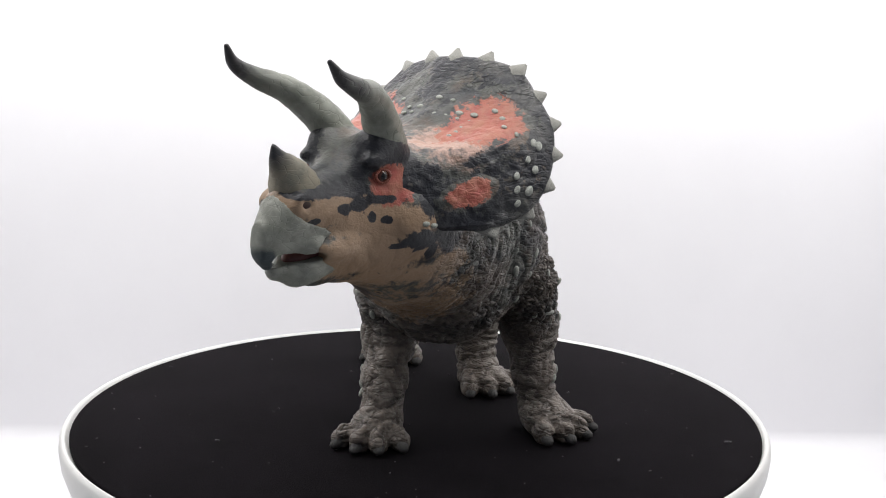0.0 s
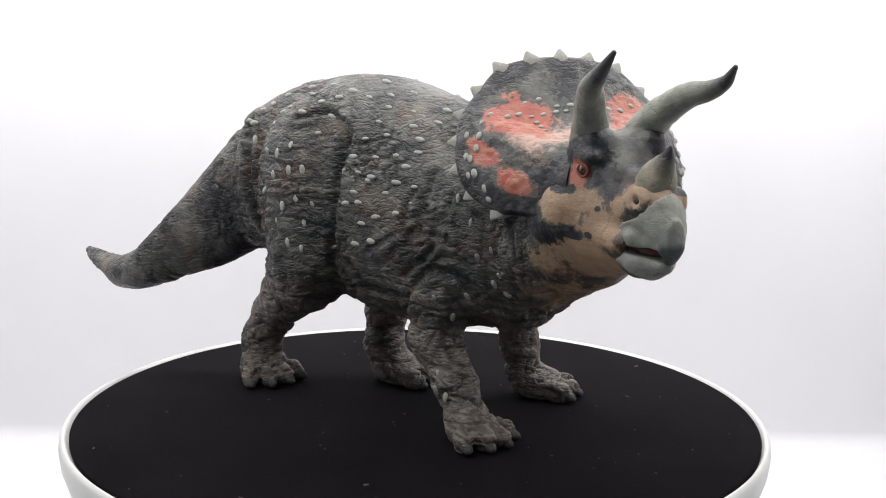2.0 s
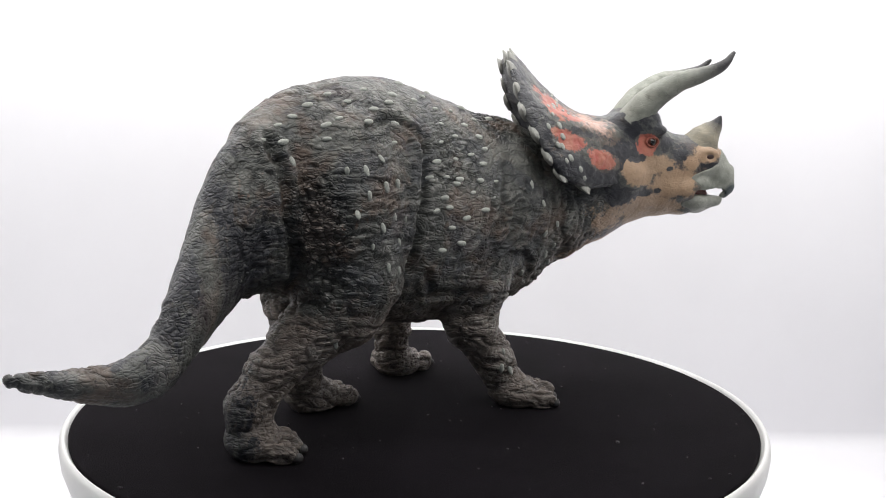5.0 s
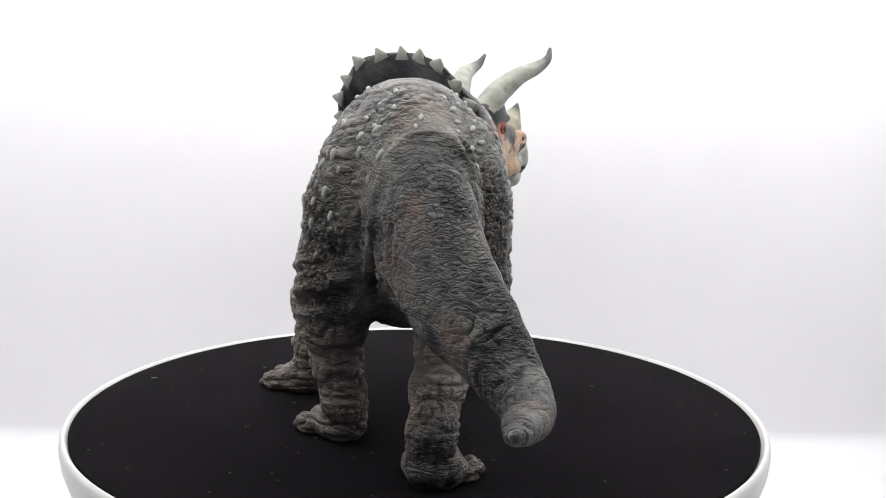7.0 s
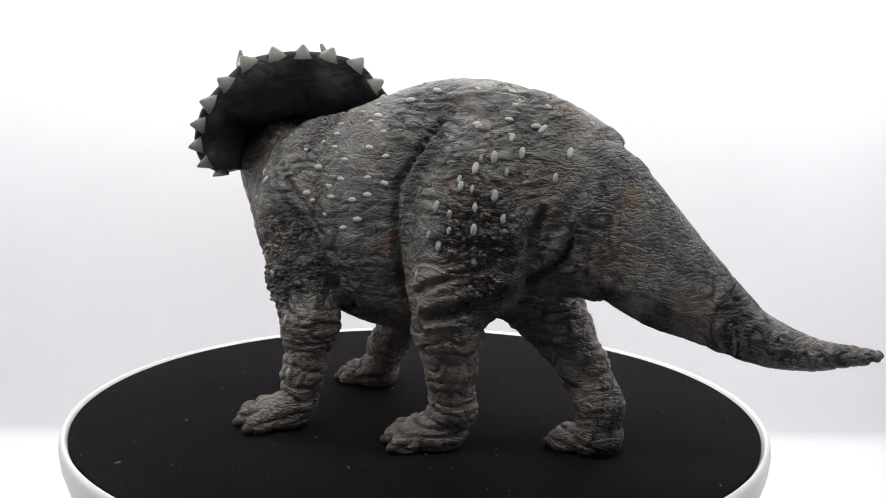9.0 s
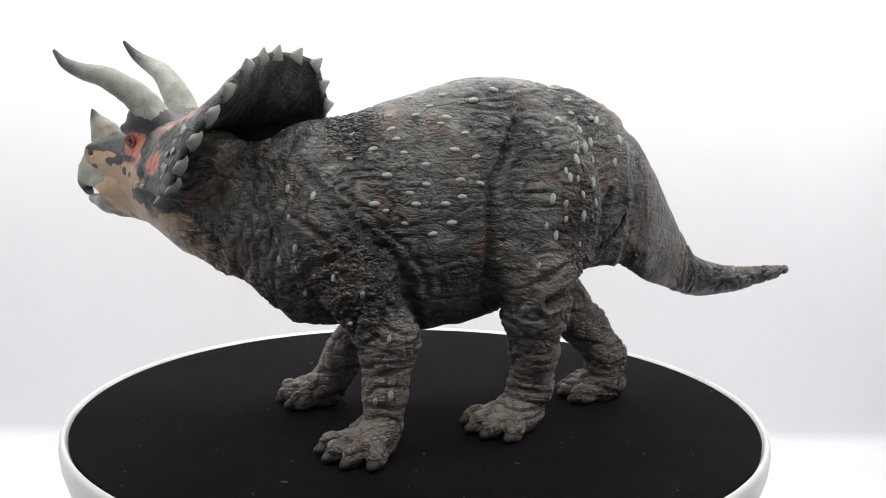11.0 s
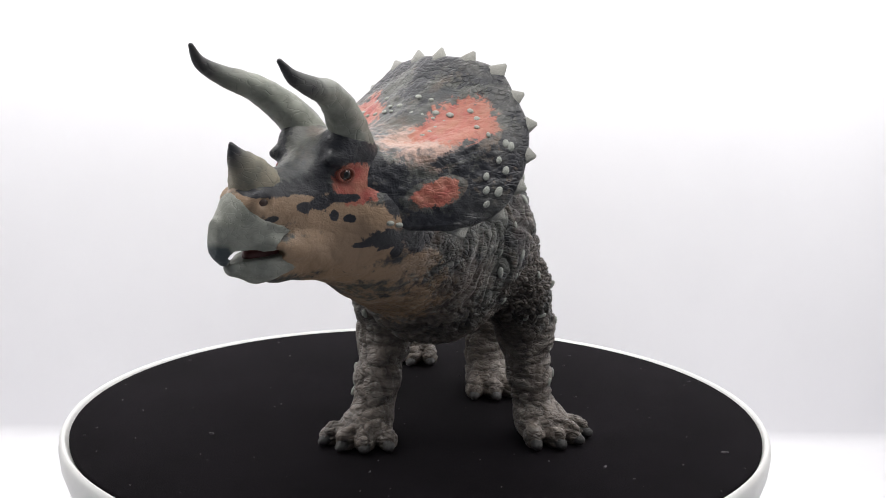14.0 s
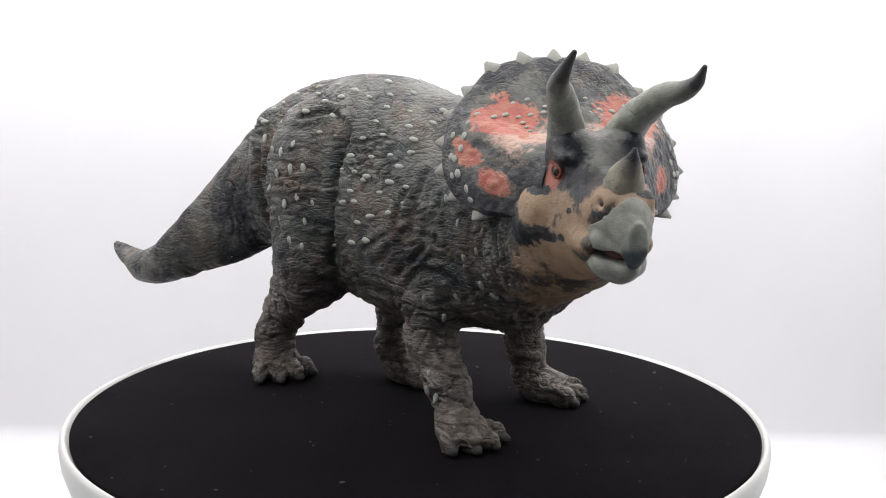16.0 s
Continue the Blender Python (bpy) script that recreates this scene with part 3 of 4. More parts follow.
def relief(p, n):
    """Folds, wrinkles and scales of the hide, in millimetres, and how deep in a groove a place lies."""
    head = np.clip((to_head(p)[:, 0] + 20) / 8, 0, 1) * (p[:, 1] < -40)
    low = np.clip((48 - p[:, 2]) / 14, 0, 1) * np.clip((66 - p[:, 1]) / 8, 0, 1)
    tail = np.clip((p[:, 1] - 56) / 10, 0, 1)
    neck = np.clip(1.2 - np.abs(p[:, 1] + 43) / 16, 0, 1)
    warp = p + 3.5 * np.stack([fbm(p, 0.08), fbm(p + 31, 0.08), fbm(p + 57, 0.08)], -1)

    def wrinkle(stretch, scale, wide=0.13):
        return np.clip(1 - np.abs(vnoise(warp * np.array(stretch), scale)) / wide, 0, 1) ** 1.5

    patchy = np.clip(0.55 + 3.2 * vnoise(p + 90, 0.055), 0.15, 1)
    flank = np.maximum(wrinkle((0.5, 0.38, 1.5), 0.30), 0.7 * wrinkle((0.8, 0.75, 1.7), 0.48, 0.16)) * patchy
    thigh = np.clip(1.4 * near(p, (0, 33, 60), (60, 20, 24)) + 0.5, 0, 1)
    flank = np.maximum(flank, thigh * wrinkle((0.22, 0.22, 1.5), 0.36, 0.15))
    rings = np.maximum(wrinkle((0.35, 0.35, 1.5), 0.34), 0.5 * wrinkle((1.3, 1.3, 0.4), 0.34))
    upright = np.maximum(wrinkle((0.9, 1.2, 0.30), 0.36), 0.7 * wrinkle((0.9, 0.9, 1.1), 0.5))
    bands = np.maximum(wrinkle((0.3, 1.5, 0.8), 0.30), 0.5 * wrinkle((0.6, 1.6, 1.1), 0.5)) * patchy
    folds = vnoise(warp * np.array([0.9, 1.3, 0.25]), 0.24)
    seams = 1 - np.clip(cell_gap(warp * np.array([0.8, 0.8, 1.3]), 0.46) / 0.36, 0, 1)
    scaly = np.clip(low + np.max([near(p, r[:3], r[3:]) for r in ((24, 42, 55, 14, 12, 18), (-22, 46, 58, 12, 10, 20), (30, -22, 48, 16, 14, 14), (8, -20, 80, 22, 12, 10))], axis=0) * 2, 0, 1)
    body = (1 - low) * (1 - tail) * (1 - neck)
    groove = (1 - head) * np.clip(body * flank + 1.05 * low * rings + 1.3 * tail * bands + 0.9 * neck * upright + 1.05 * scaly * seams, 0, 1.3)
    d = 0.5 * fbm(p, 0.2, 3) * (1 - 0.6 * head) - 0.90 * groove + neck * (1 - head) * 1.7 * folds
    armpit = np.exp(-(((p[:, 1] + 8) / 9) ** 2 + ((p[:, 2] - 50) / 16) ** 2))
    d += armpit * 1.0 * vnoise(warp * np.array([0.5, 1.6, 0.45]), 0.22)
    wr = head * wrinkle((1, 1, 1), 0.3)
    d -= 0.12 * wr
    for sign, line, high in ((-1, 11.0 + 0.16 * np.clip(80 - p[:, 2], 0, 45), 83), (1, 14.6 + 0.5 * np.clip(p[:, 2] - 68, 0, 25), 90)):
        cleft = np.exp(-((p[:, 1] - line - 0.8 * fbm(p, 0.12)) / 1.1) ** 2) * (n[:, 0] * sign > 0.25) * np.clip((p[:, 2] - 34) / 8, 0, 1) * np.clip((high - p[:, 2]) / 6, 0, 1)
        ridge = np.exp(-((p[:, 1] - line - 3.2 - 0.8 * fbm(p, 0.12)) / 1.7) ** 2) * (n[:, 0] * sign > 0.1) * np.clip((p[:, 2] - 50) / 15, 0, 1) * np.clip((high - p[:, 2]) / 6, 0, 1)
        d += 0.8 * ridge - 2.1 * cleft
        # shade of the cleft, painted through the same mask as the wash
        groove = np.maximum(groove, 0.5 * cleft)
    yz = p[:, 1:] + 1.6 * np.stack([fbm(p, 0.13), fbm(p + 17, 0.13)], -1)
    for sign, depth, width, line in FOLDS:
        g = line_gap(yz, line)
        on = np.clip((n[:, 0] * sign - 0.05) / 0.3, 0, 1) * (p[:, 0] * sign > (4 if sign < 0 else 8))
        d += on * depth * (0.55 * np.exp(-((g - 2.1 * width) / width) ** 2) - np.exp(-(g / width) ** 2))
        # shade in and under each fold, carried into the hide's colour
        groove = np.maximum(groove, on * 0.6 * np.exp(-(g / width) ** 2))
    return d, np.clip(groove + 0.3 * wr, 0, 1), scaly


toy = tagged(new("toy_dinosaur"), "painted grey-green horned dinosaur figurine standing on black velvet", "toy dinosaur")
STEP = 0.55
V, Q = surface(whole_field, (-38, -104, -1), (52, 125, 100), STEP)
N = vertex_normals(V, Q)
on_sole = V[:, 2] < 0.8
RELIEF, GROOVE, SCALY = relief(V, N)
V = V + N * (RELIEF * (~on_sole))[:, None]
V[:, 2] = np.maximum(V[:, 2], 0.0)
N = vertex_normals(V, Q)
ZONES = paint(V) | {"wash_shade": GROOVE, "scaly": SCALY * np.clip((V[:, 2] - 4) / 8, 0.1, 1)}
fields = {"head": head_field(V), "body": torso_field(V) - 0.5, "tail": np.where(V[:, 1] > 57, tail_field(V) - 1.5, 99)}
for key in LEGS:
    fields[key] = np.minimum(leg_field(V, key), thigh_field(V, key))
owner_names = list(fields)
owner = np.argmin(np.stack([fields[k] for k in owner_names]), 0)
face_owner = owner[Q[:, 0]]
NAMES = {"front_right": "front_leg", "front_left": "front_leg", "hind_right": "hind_leg", "hind_left": "hind_leg"}
LABELS = {"head": "tan, black and red painted head", "body": "wrinkled grey-green body with pale knobs", "tail": "tapered grey tail with brown mottling"}
made = {}
for i, key in enumerate(owner_names):
    f = Q[face_owner == i]
    used, inv = np.unique(f, return_inverse=True)
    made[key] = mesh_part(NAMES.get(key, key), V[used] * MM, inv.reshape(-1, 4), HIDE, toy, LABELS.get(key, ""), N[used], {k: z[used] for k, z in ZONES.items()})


def swept(path, radii, material, name, parent, label="", sides=20, steps=40, squash=1.0, ripple=0.0):
    """A tapered, curved rod through the points of a path, in millimetres, with its place along it stored."""
    path, radii = np.array(path, float), np.array(radii, float)
    k = np.linspace(0, 1, len(path))
    s = np.linspace(0, 1, steps)
    c = np.stack([spline(s, k, path[:, j]) for j in range(3)], -1)
    r = np.interp(s, k, radii)
    tan = np.gradient(c, axis=0)
    tan /= np.linalg.norm(tan, axis=1)[:, None]
    ref = np.array([0.3, 0.2, 1.0])
    a = np.cross(tan, ref)
    a /= np.linalg.norm(a, axis=1)[:, None]
    b = np.cross(a, tan)
    w = np.linspace(0, 2 * np.pi, sides, endpoint=False)
    ring = c[:, None] + r[:, None, None] * (np.cos(w)[None, :, None] * a[:, None] * squash + np.sin(w)[None, :, None] * b[:, None])
    v = ring.reshape(-1, 3)
    v = v + (v - np.repeat(c, sides, 0)) * (ripple * fbm(v, 0.5))[:, None]
    f = [(i * sides + j, i * sides + (j + 1) % sides, (i + 1) * sides + (j + 1) % sides, (i + 1) * sides + j) for i in range(steps - 1) for j in range(sides)]
    tip = len(v)
    v = np.concatenate([v, [c[-1] + tan[-1] * r[-1] * 0.8]])
    me = bpy.data.meshes.new(name)
    me.from_pydata((v * MM).tolist(), [], [q[::-1] for q in f] + [((steps - 1) * sides + (j + 1) % sides, (steps - 1) * sides + j, tip) for j in range(sides)])
    bmv = bmesh.new()
    bmv.from_mesh(me)
    bmesh.ops.recalc_face_normals(bmv, faces=bmv.faces)
    bmv.to_mesh(me)
    bmv.free()
    me.materials.append(material)
    me.polygons.foreach_set("use_smooth", [True] * len(me.polygons))
    at = me.attributes.new("along", "FLOAT", "POINT")
    at.data.foreach_set("value", np.float32(np.r_[np.repeat(s, sides), 1.0]))
    ob = new(name, me)
    ob.parent = parent
    if label:
        ob["label"] = label
    return ob


for s, tip in ((-1, (22.4, -13.2, 102.6)), (1, (22.8, 14.2, 100.0))):
    lift = (tip[2] - 101.6) * 0.5
    pts = from_head([(-5.0, 6.2 * s, 82.0), (-0.5, 8.2 * s, 88.0), (6.5, 11.4 * s, 93.2 + 0.4 * lift), (13.0, 13.7 * s, 95.4 + lift), (19.0, 14.2 * s, 98.0 + 1.6 * lift), tip])
    swept(pts, (4.7, 3.9, 3.0, 2.25, 1.5, 0.5), HORN, "brow_horn", toy, "long curved grey horn with a dark tip", sides=32, steps=60, ripple=0.10)
swept(from_head([(16.6, 0, 73.5), (19.0, 0, 77.2), (21.5, 0, 80.4), (23.1, 0, 83.3)]), (5.9, 4.5, 2.3, 0.5), NOSE_HORN, "nose_horn", toy, "short tan nose horn with a black tip", sides=28, squash=0.82, ripple=0.10)


# ---- the neck frill ----
FRILL_TIPS = [(-41.2, 0.0, 102.3), (-42.4, 8.5, 101.6), (-43.3, 16.9, 98.9), (-41.6, 23.2, 92.6), (-40.0, 28.0, 86.2), (-36.3, 30.6, 79.4), (-32.2, 31.2, 72.5), (-27.7, 28.8, 66.4), (-20.0, 24.2, 62.6)]
ALL_TIPS = [(u, -v, z) for u, v, z in FRILL_TIPS[:0:-1]] + [(u, v * 1.035, z) for u, v, z in FRILL_TIPS]
CENTRE = np.array([-31.0, 0.0, 79.0])
_tips = np.array(ALL_TIPS)
_edge = _tips + (CENTRE - _tips) / np.linalg.norm(CENTRE - _tips, axis=1)[:, None] * 1.7


def frill_point(s, r, edge=_edge):
    """s from -8 (right cheek) to 8 (left cheek), r from 0 (skull) to 1 (rim); head space."""
    k = np.arange(-8, 9)
    e = np.stack([spline(s, k, edge[:, j]) for j in range(3)], -1)
    phi = s / 8 * radians(128)
    inner = np.stack([-4.5 - 3 * np.cos(phi), 10.5 * np.sin(phi), 71 + 11.5 * np.cos(phi)], -1)
    k = np.clip((np.abs(s) - 1.4) / 2.4, 0, 1)
    up = 1 - k * k * (3 - 2 * k)
    ridge = np.exp(-(((np.abs(s) - 3.9) / 0.95) ** 2))
    p = inner + (e - inner) * r[..., None]
    steep = 1 + 0.9 * np.clip((6.0 - np.abs(s)) / 3.0, 0, 1)
    p[..., 2] = inner[..., 2] + (e[..., 2] - inner[..., 2]) * r**steep
    arch = np.sin(np.pi * np.clip(r, 0, 1))
    p[..., 2] += (1.6 * ridge - 3.5 * up) * arch
    p[..., 0] -= 1.5 * arch * (1 - up)
    p[..., 1] += np.sign(s) * (1.0 * (1 - up) + 1.0 * ridge) * arch
    return p


def frill():
    ns, nr = 260, 90
    s, r = np.meshgrid(np.linspace(-8, 8, ns), np.linspace(0, 1, nr), indexing="ij")
    mid = frill_point(s, r)
    ds = np.gradient(mid, axis=0)
    dr = np.gradient(mid, axis=1)
    n = np.cross(dr, ds)
    n /= np.maximum(np.linalg.norm(n, axis=-1), 1e-9)[..., None]
    n *= np.sign((n[..., 0] * 1.0 + n[..., 2] * 0.4).mean())
    half = 1.7 * np.sqrt(np.clip(1 - r**10, 0, 1)) + 0.05
    half *= np.clip((8.15 - np.abs(s)) * 2.0, 0.05, 1)
    grain = fbm(mid, 0.25, 3) * 0.9 + 0.4 * vnoise(mid * np.array([1, 1, 1]), 0.9)
    front = mid + n * (half * (1 + 0.45 * grain))[..., None]
    back = mid - n * (half * (1 + 0.35 * grain))[..., None]
    v = np.concatenate([front.reshape(-1, 3), back.reshape(-1, 3)])
    idx = np.arange(ns * nr).reshape(ns, nr)
    a, b, c, d = idx[:-1, :-1], idx[1:, :-1], idx[1:, 1:], idx[:-1, 1:]
    f = np.stack([a, b, c, d], -1).reshape(-1, 4)
    o = ns * nr
    g = np.stack([a + o, d + o, c + o, b + o], -1).reshape(-1, 4)
    rim = np.stack([idx[:-1, -1], idx[1:, -1], idx[1:, -1] + o, idx[:-1, -1] + o], -1)
    e0 = np.stack([idx[0, :-1], idx[0, 1:], idx[0, 1:] + o, idx[0, :-1] + o], -1)
    e1 = np.stack([idx[-1, 1:], idx[-1, :-1], idx[-1, :-1] + o, idx[-1, 1:] + o], -1)
    f = np.concatenate([f, g, rim, e0, e1])
    ss, rr = np.tile(s.ravel(), 2), np.tile(r.ravel(), 2)
    isback = np.repeat([0.0, 1.0], o)
    a_ = np.abs(ss)
    face = 1 - isback
    red = np.maximum.reduce([1 - np.hypot((a_ - 2.6) / 2.0, (rr - 0.60) / 0.32), np.where(ss < 0, 1 - np.hypot((a_ - 5.0) / 0.8, (rr - 0.66) / 0.22), -1), 1 - np.hypot((a_ - 5.9) / 0.9, (rr - 0.40) / 0.20)]) * 1.5
    pink = 1.15 - np.hypot((a_ - 2.5) / 2.6, (rr - 0.36) / 0.30)
    dark = np.maximum.reduce([(rr - 0.80) * 5, 0.9 - np.hypot((a_ - 5.2) / 2.0, (rr - 0.12) / 0.22), 1 - np.hypot((a_ - 7.4) / 1.4, (rr - 0.5) / 0.9), 0.9 - np.hypot(a_ / 0.8, (rr - 0.9) / 0.45), 0.8 - np.hypot((a_ - 4.4) / 0.55, (rr - 0.5) / 0.5)])
    dark = np.where(isback > 0, 0.75, np.clip(np.maximum(dark, np.where(a_ < 1.3, 0.28, 0.58) - 2.5 * np.clip(np.maximum(red, pink - 0.1), 0, 1)), -1, 0.8))
    zero = np.zeros(len(v))
    z = dict(red=np.clip(red * face, -1, 1) - isback, pink=np.clip(pink, -1, 1) * face - isback, dark=dark, tan=zero - 0.5, pale=isback * 0 - 0.1, rust=isback * 0.3, smooth=np.clip(1.15 - np.clip(rr - 0.55, 0, 1) * 2.0, 0.3, 0.95))
    return mesh_part("neck_frill", from_head(v) * MM, f, HIDE, toy, "dark neck frill with coral red patches", None, z)


frill()


def lump_mesh(name, material, kind):
    """A small mesh of unit size: knob (an oval scute) or spike (a bent cone)."""
    bm = bmesh.new()
    if kind == "spike":
        bmesh.ops.create_cone(bm, cap_ends=True, segments=8, radius1=1.0, radius2=0.12, depth=1.0, matrix=Matrix.Translation((0, 0, 0.5)))
        bmesh.ops.subdivide_edges(bm, edges=[e for e in bm.edges if abs(e.verts[0].co.z - e.verts[1].co.z) > 0.5], cuts=1)
        for v in bm.verts:
            if 0.3 < v.co.z < 0.7:
                v.co.x *= 1.02
                v.co.y *= 1.1
    elif kind == "eye":
        bmesh.ops.create_uvsphere(bm, u_segments=24, v_segments=16, radius=1.0)
    else:
        bmesh.ops.create_icosphere(bm, subdivisions=2, radius=1.0)
        for v in bm.verts:
            v.co *= 1 + 0.10 * noise.noise(v.co * 1.7)
    me = bpy.data.meshes.new(name)
    bm.to_mesh(me)
    bm.free()
    me.materials.append(material)
    me.polygons.foreach_set("use_smooth", [True] * len(me.polygons))
    return me


KNOB_MESH, SPIKE_MESH, CLAW_MESH = lump_mesh("knob", KNOB, "knob"), lump_mesh("frill_spike", SPIKE, "spike"), lump_mesh("claw", CLAW, "knob")


def set_on(name, mesh, at, normal, along, size, parent, label=""):
    """Set a small mesh with its z on the normal and its x as near as can be to along; millimetres."""
    z = Vector(normal).normalized()
    x = Vector(along)
    x = (x - z * x.dot(z)).normalized()
    y = z.cross(x)
    rot = Matrix((x, y, z)).transposed().to_4x4()
    ob = new(name, mesh)
    ob.parent = parent
    ob.matrix_basis = Matrix.Translation(Vector(at) * MM) @ rot @ Matrix.Diagonal((*[k * MM for k in size], 1))
    if label:
        ob["label"] = label
    return ob


for i, tip in enumerate(_tips):
    e = _edge[i]
    out = from_head(tip) - from_head(e)
    rim = from_head(_edge[min(i + 1, 16)]) - from_head(_edge[max(i - 1, 0)])
    set_on("frill_spike", SPIKE_MESH, from_head(tip) - out / np.linalg.norm(out) * 3.6, out, rim, (3.5, 1.5, 4.0), toy)

rng = random.Random(11)
ROWS = [(s, 0.70 + 0.05 * math.sin(s * 3.1) + (0.05 if abs(s) > 4 else 0)) for s in np.arange(-7.0, 7.01, 0.52)]
ROWS += [(sign * 1.9, r) for sign in (-1, 1) for r in (0.46, 0.51, 0.56, 0.62)] + [(sign * s, 0.62) for sign in (-1, 1) for s in (0.5, 0.9, 1.4)]
ROWS += [(sign * s, 0.84) for sign in (-1, 1) for s in (4.6, 5.4, 6.1)]
for s, rr in ROWS:
    p0 = from_head(frill_point(np.array([s]), np.array([rr])))[0]
    ps = from_head(frill_point(np.array([s + 0.1]), np.array([rr])))[0]
    pr = from_head(frill_point(np.array([s]), np.array([rr - 0.05])))[0]
    nn = np.cross(pr - p0, ps - p0)
    nn *= np.sign(nn @ (HF + np.array([0, 0, 0.5])))
    nn /= np.linalg.norm(nn)
    k = rng.uniform(0.8, 1.15) * (0.92 if abs(s) > 4 else 0.72 if rr > 0.64 else 0.58)
    set_on("scute", KNOB_MESH, p0 + nn * 1.7, nn, ps - p0, (1.25 * k, 0.85 * k, 0.6 * k), toy)

# beak, mouth, eyes, nostrils


def beak_field(p):
    q = to_head(p)
    d = loft(q, 0, 1, SKULL, np.clip(2.4 - q[..., 0] * 0.035, 1.75, 2.4)) - 0.35
    d = smin(d, limb(q, [(20, 0, 68, 4.2), (24.4, 0, 66.0, 2.4), (25.6, 0, 62.4, 1.6), (25.2, 0, 59.6, 0.9)]), 2.4)
    lip = limb(q, [(11.5, 5.7, 62.8, 1.3), (17, 4.3, 63.3, 1.5), (22.5, 2.2, 62.6, 1.3)])
    lip = np.minimum(lip, limb(q, [(11.5, -5.7, 62.8, 1.3), (17, -4.3, 63.3, 1.5), (22.5, -2.2, 62.6, 1.3)]))
    d = smin(d, lip, 1.2)
    d = np.maximum(d, (np.interp(q[..., 2], [60, 65.0, 66.6, 68.2, 69.8, 72.4, 76], [12.2, 12.8, 15.0, 19.6, 21.6, 23.2, 24.2]) - q[..., 0]) * 0.5)
    d = np.maximum(d, 61.4 + 0.08 * np.clip(18 - q[..., 0], 0, 8) - q[..., 2] - np.clip(q[..., 0] - 22.5, 0, 4) * 1.6)
    return -smin(-d, blob(q, (19, 0, 60.9), (7.0, 4.2, 1.6)), 0.5)


def jaw_beak_field(p):
    q = to_head(p)
    d = limb(q, [(11, 3.6, 58.6, 2.5), (16, 3.0, 58.2, 2.4), (22.6, 0.5, 58.4, 1.5)])
    d = smin(d, limb(q, [(11, -3.6, 58.6, 2.5), (16, -3.0, 58.2, 2.4), (22.6, -0.5, 58.4, 1.5)]), 1.8)
    d = smin(d, limb(q, [(10, 0, 58.0, 3.2), (17, 0, 57.3, 2.8), (23.2, 0, 58.0, 1.4)]), 1.5)
    d = np.maximum(d, 11.2 - q[..., 0] + 0.4 * (q[..., 2] - 58))
    return np.maximum(d, q[..., 2] - 60.5 + np.clip(q[..., 0] - 12, 0, 12) * 0.12)


for name, field, label in (("upper_beak", beak_field, "pale grey cracked beak with a dark tip"), ("lower_beak", jaw_beak_field, "pale grey lower beak")):
    v, f = surface(field, (-48, -106, 48), (-12, -68, 80), 0.5)
    nn = vertex_normals(v, f)
    v = v + nn * (0.22 * fbm(v, 0.5))[:, None]
    q = to_head(v)
    dark = np.clip((q[:, 0] - 22.5) / 4.0, 0, 1) * np.clip((66.5 - q[:, 2]) / 5, 0, 1)
    mesh_part(name, v * MM, f, BEAK, toy, label, vertex_normals(v, f), {"along": dark})

for s in (-1, 1):
    at = from_head((0.4, 9.0 * s, 76.2))
    out = HL * s + HF * 0.25
    eye = set_on("eye", lump_mesh("eye", EYE_RED, "eye"), at, out, HF, (1.75, 1.75, 1.75), toy, "glossy dark red-brown eye")
    set_on("pupil", lump_mesh("pupil", PUPIL, "eye"), (0, 0, 550.0), (0, 0, 1), (1, 0, 0), (620.0, 620.0, 520.0), eye)
    lid = bpy.data.meshes.new("eyelid")
    bm = bmesh.new()
    for k in range(24):
        a = 2 * math.pi * k / 24
        bmesh.ops.create_icosphere(bm, subdivisions=1, radius=0.42, matrix=Matrix.Translation((1.85 * math.cos(a), 1.35 * math.sin(a), 0)))
    bm.to_mesh(lid)
    bm.free()
    lid.materials.append(LID)
    lid.polygons.foreach_set("use_smooth", [True] * len(lid.polygons))
    set_on("eyelid", lid, at + out * 1.0, out, HF, (1.0, 1.0, 1.0), toy)
    set_on("nostril", lump_mesh("nostril", NOSTRIL, "eye"), from_head((19.5, 5.1 * s, 71.6)), HL * s + HF * 0.3, HF, (1.35, 0.8, 0.5), toy)
swept(from_head([(8, 0, 60.4), (13, 0, 60.6), (17, 0, 60.2), (19.5, 0, 60.0)]), (3.0, 3.0, 2.4, 1.2), MOUTH, "tongue", toy, "dark red mouth lining", squash=1.2)

# claws
for key in FEET:
    leg = made[key]
    for at, h in toes(key):
        c = at + h * 3.3
        set_on("claw", CLAW_MESH, (c[0], c[1], 1.9), (h[0] * 0.35, h[1] * 0.35, 1), h, (2.5, 1.6, 1.5), leg)

# pale points at the lower edge of either cheek
for q0 in ((-14.2, -14, 65.4), (-12.6, -14, 64.6), (-9.6, 13, 65.6), (-7.6, 13, 65.8)):
    i = int(np.argmin(np.sum((V - from_head(q0)) ** 2, axis=1)))
    set_on("scute", KNOB_MESH, V[i], N[i], HF, (0.95, 0.6, 0.7), made["head"])

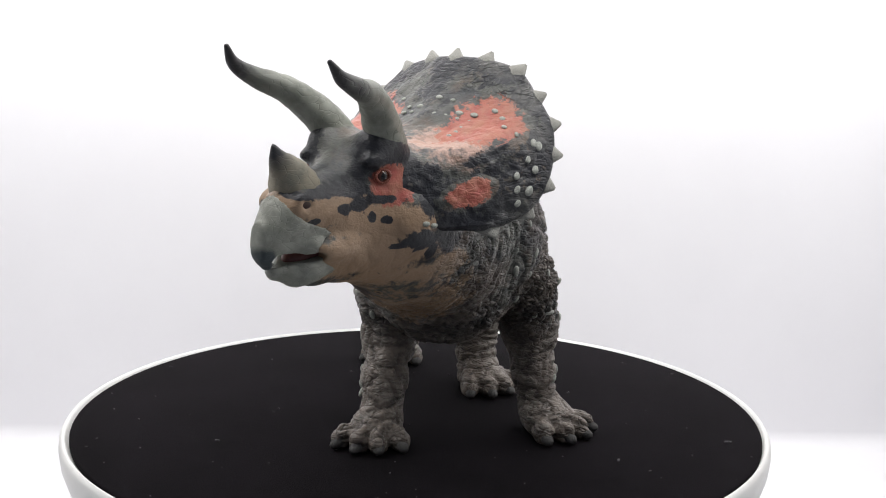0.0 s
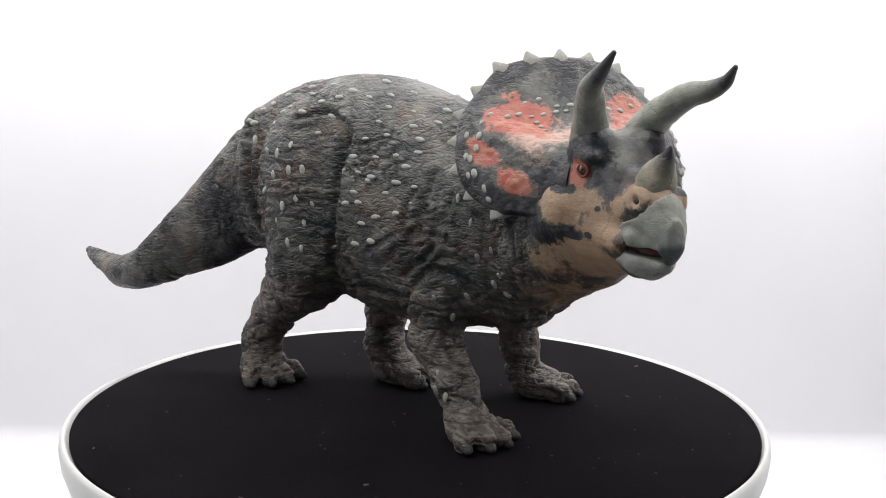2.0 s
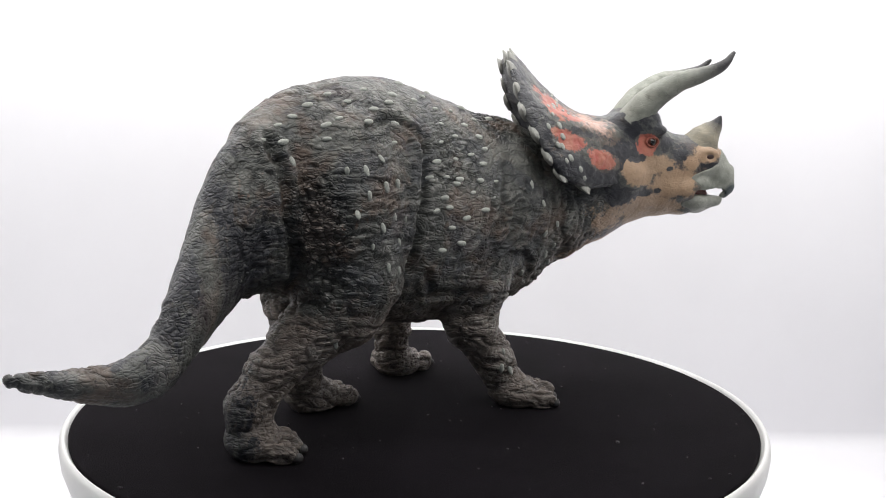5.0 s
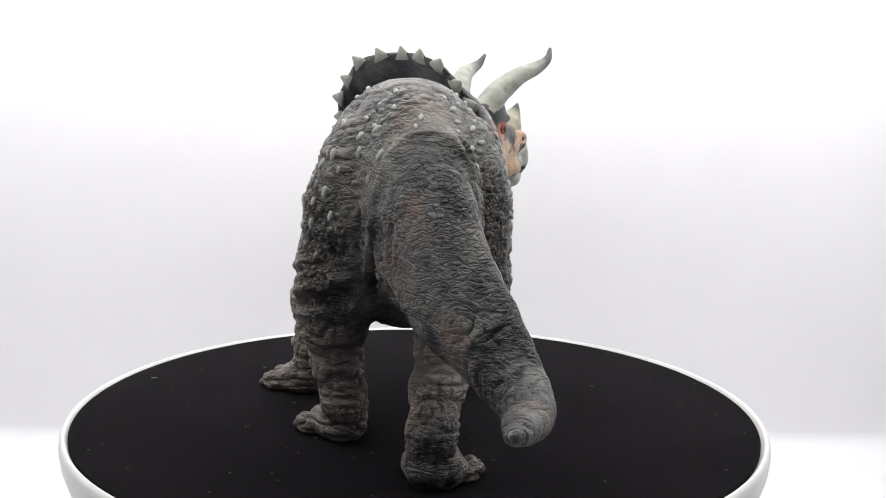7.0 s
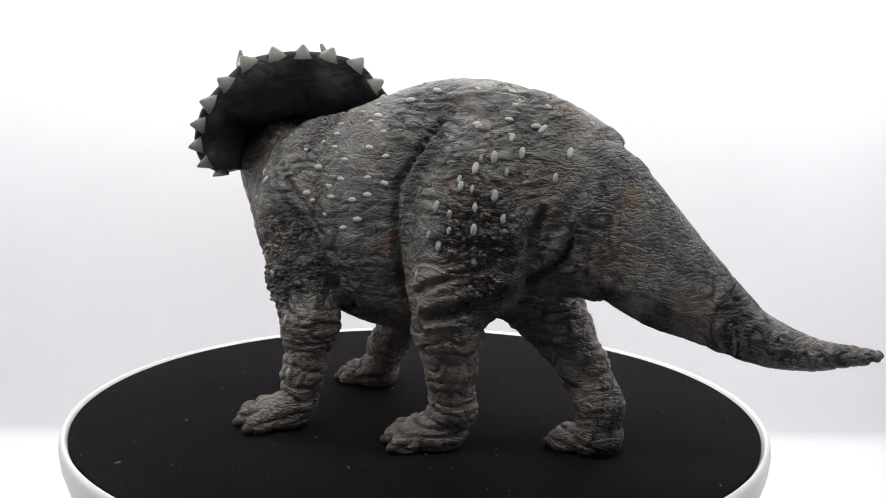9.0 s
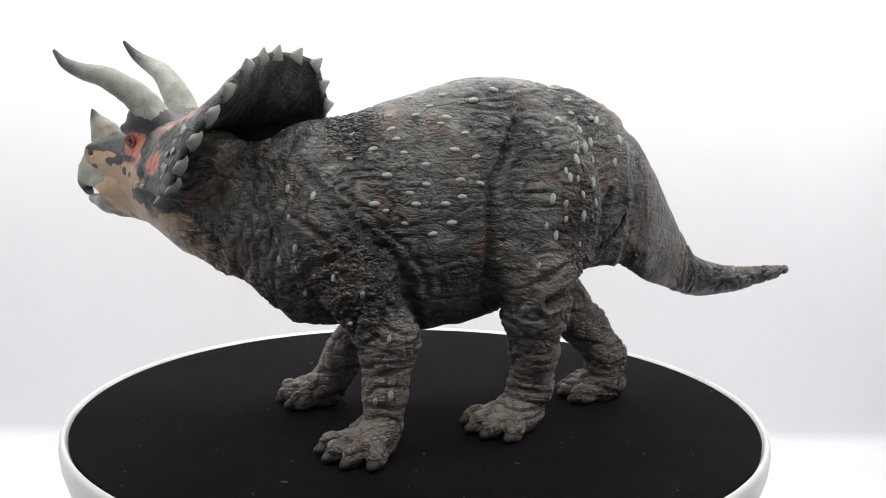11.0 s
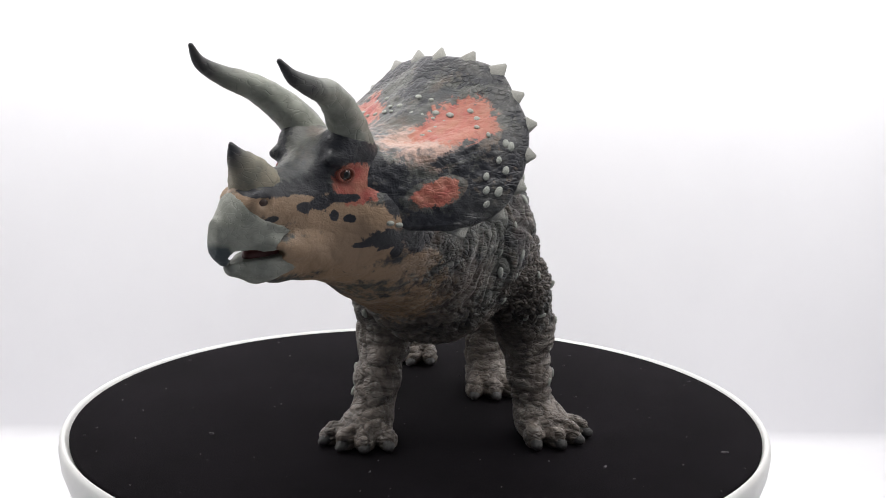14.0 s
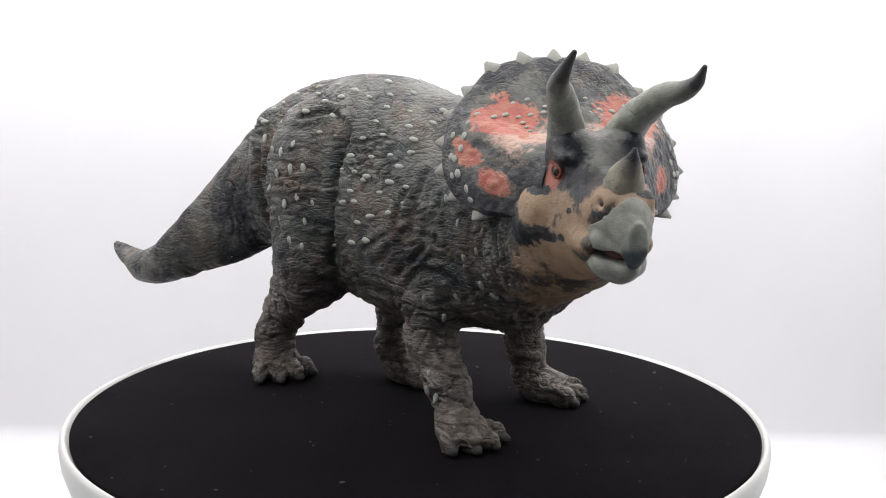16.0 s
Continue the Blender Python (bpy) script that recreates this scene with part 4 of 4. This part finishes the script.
# pale knobs of the hide: places along the toy and their heights, on either flank
RIGHT_FLANK = [(25, 92), (35, 91), (17, 91), (10, 93), (5, 90), (19, 89), (10, 89), (0, 90), (31, 89), (42, 88), (25, 87), (3, 87), (-4, 86), (-11, 86), (36, 85), (47, 85), (29, 84), (20, 84), (3, 83), (-6, 82), (-12, 83), (-22, 83), (51, 80), (41, 81), (22, 79), (0, 80), (-10, 79), (6, 78), (8, 73), (1, 74), (-4, 75), (-9, 72), (-11, 75), (11, 69), (6, 69), (1, 69), (-7, 68), (3, 67), (-12, 67), (-3, 65), (7, 64), (-12, 63), (10, 61), (5, 61), (-8, 60), (-1, 58), (4, 56), (1, 52)]
RIGHT_BACK = [(17, 48), (7, 50), (51, 84), (40, 84), (55, 80)]
RIGHT_THIGH = [(50, 75), (28, 76), (38, 73), (33, 73), (28, 69), (24, 69), (33, 67), (25, 61), (21, 60), (37, 62), (29, 59), (32, 54), (23, 54), (28, 48), (24, 47)]
RIGHT_LIMB = [(-26, 65), (-31, 60), (-32, 51), (-36, 53), (-35, 44), (-38, 47), (-38, 41), (-27, 39), (-19, 38), (-22, 33), (39, 29), (-19, 18), (-19, 13), (-22, 12)]
LEFT_FLANK = [(-20, 80), (-10, 79), (-15, 77), (-8, 76), (-22, 74), (-11, 82), (-11, 85), (-4, 85), (3, 85), (2, 83), (8, 81), (5, 77), (-3, 74), (11, 75), (-12, 71), (6, 70), (12, 69), (-2, 68), (-7, 67), (-16, 64), (2, 63), (7, 65), (-13, 62), (-5, 63), (4, 59), (-8, 59), (-1, 56), (-1, 88), (-5, 89), (4, 91), (11, 89), (17, 92), (9, 94), (27, 93), (46, 89), (55, 85), (46, 84), (39, 89), (41, 82), (39, 86), (34, 84), (35, 92)]
LEFT_BACK = []
LEFT_THIGH = [(53, 89), (47, 84), (41, 82), (41, 77), (44, 78), (38, 76), (34, 72), (38, 74), (44, 73), (35, 70), (39, 70), (43, 68), (30, 65), (40, 65), (34, 63), (29, 58), (34, 59), (40, 60), (44, 63), (32, 55), (39, 52), (27, 48), (53, 72), (54, 78), (34, 84)]
LEFT_LIMB = [(-37, 67), (-31, 66), (-37, 60), (-40, 54), (-36, 53), (-40, 49), (-36, 47), (-33, 40), (-26, 46), (-20, 42), (-25, 33), (-22, 34), (-13, 31), (-16, 15), (-12, 16)]


def knobs(rows, sign, upright, size):
    """Set a knob on the outermost hide at each place."""
    grain = random.Random(len(rows) + sign)
    flank = np.where(N[:, 0] * sign > -0.15)[0]
    for y, z in rows:
        y, z = y + grain.uniform(-0.5, 0.5), z + grain.uniform(-0.5, 0.5)
        d = (V[flank, 1] - y) ** 2 + (V[flank, 2] - z) ** 2 - 0.10 * sign * V[flank, 0]
        i = flank[np.argmin(d)]
        n = N[i]
        along = (0, 0.15, 1) if upright else (0, 1, grain.uniform(-0.15, 0.15))
        k = size * grain.uniform(0.58, 0.98)
        set_on("knob", KNOB_MESH, V[i] - n * 0.05, n, along, (1.7 * k, 0.84 * k, 0.78 * k), made[owner_names[owner[i]]])


for sign, groups in ((-1, ((RIGHT_FLANK, False, 1.0), (RIGHT_BACK, False, 1.0), (RIGHT_THIGH, True, 1.05), (RIGHT_LIMB, True, 0.95))), (1, ((LEFT_FLANK, False, 0.95), (LEFT_BACK, False, 0.95), (LEFT_THIGH, True, 1.05), (LEFT_LIMB, True, 0.95)))):
    for rows, upright, size in groups:
        knobs(rows, sign, upright, size)


# ---- motion ----


def motions():
    turns = [(0.5 * i, pose(0, 0, 0, 0, 0, RATE * 0.5 * i)) for i in range(33)]
    walk(turntable, turns)
    walk(toy, turns)


motions()
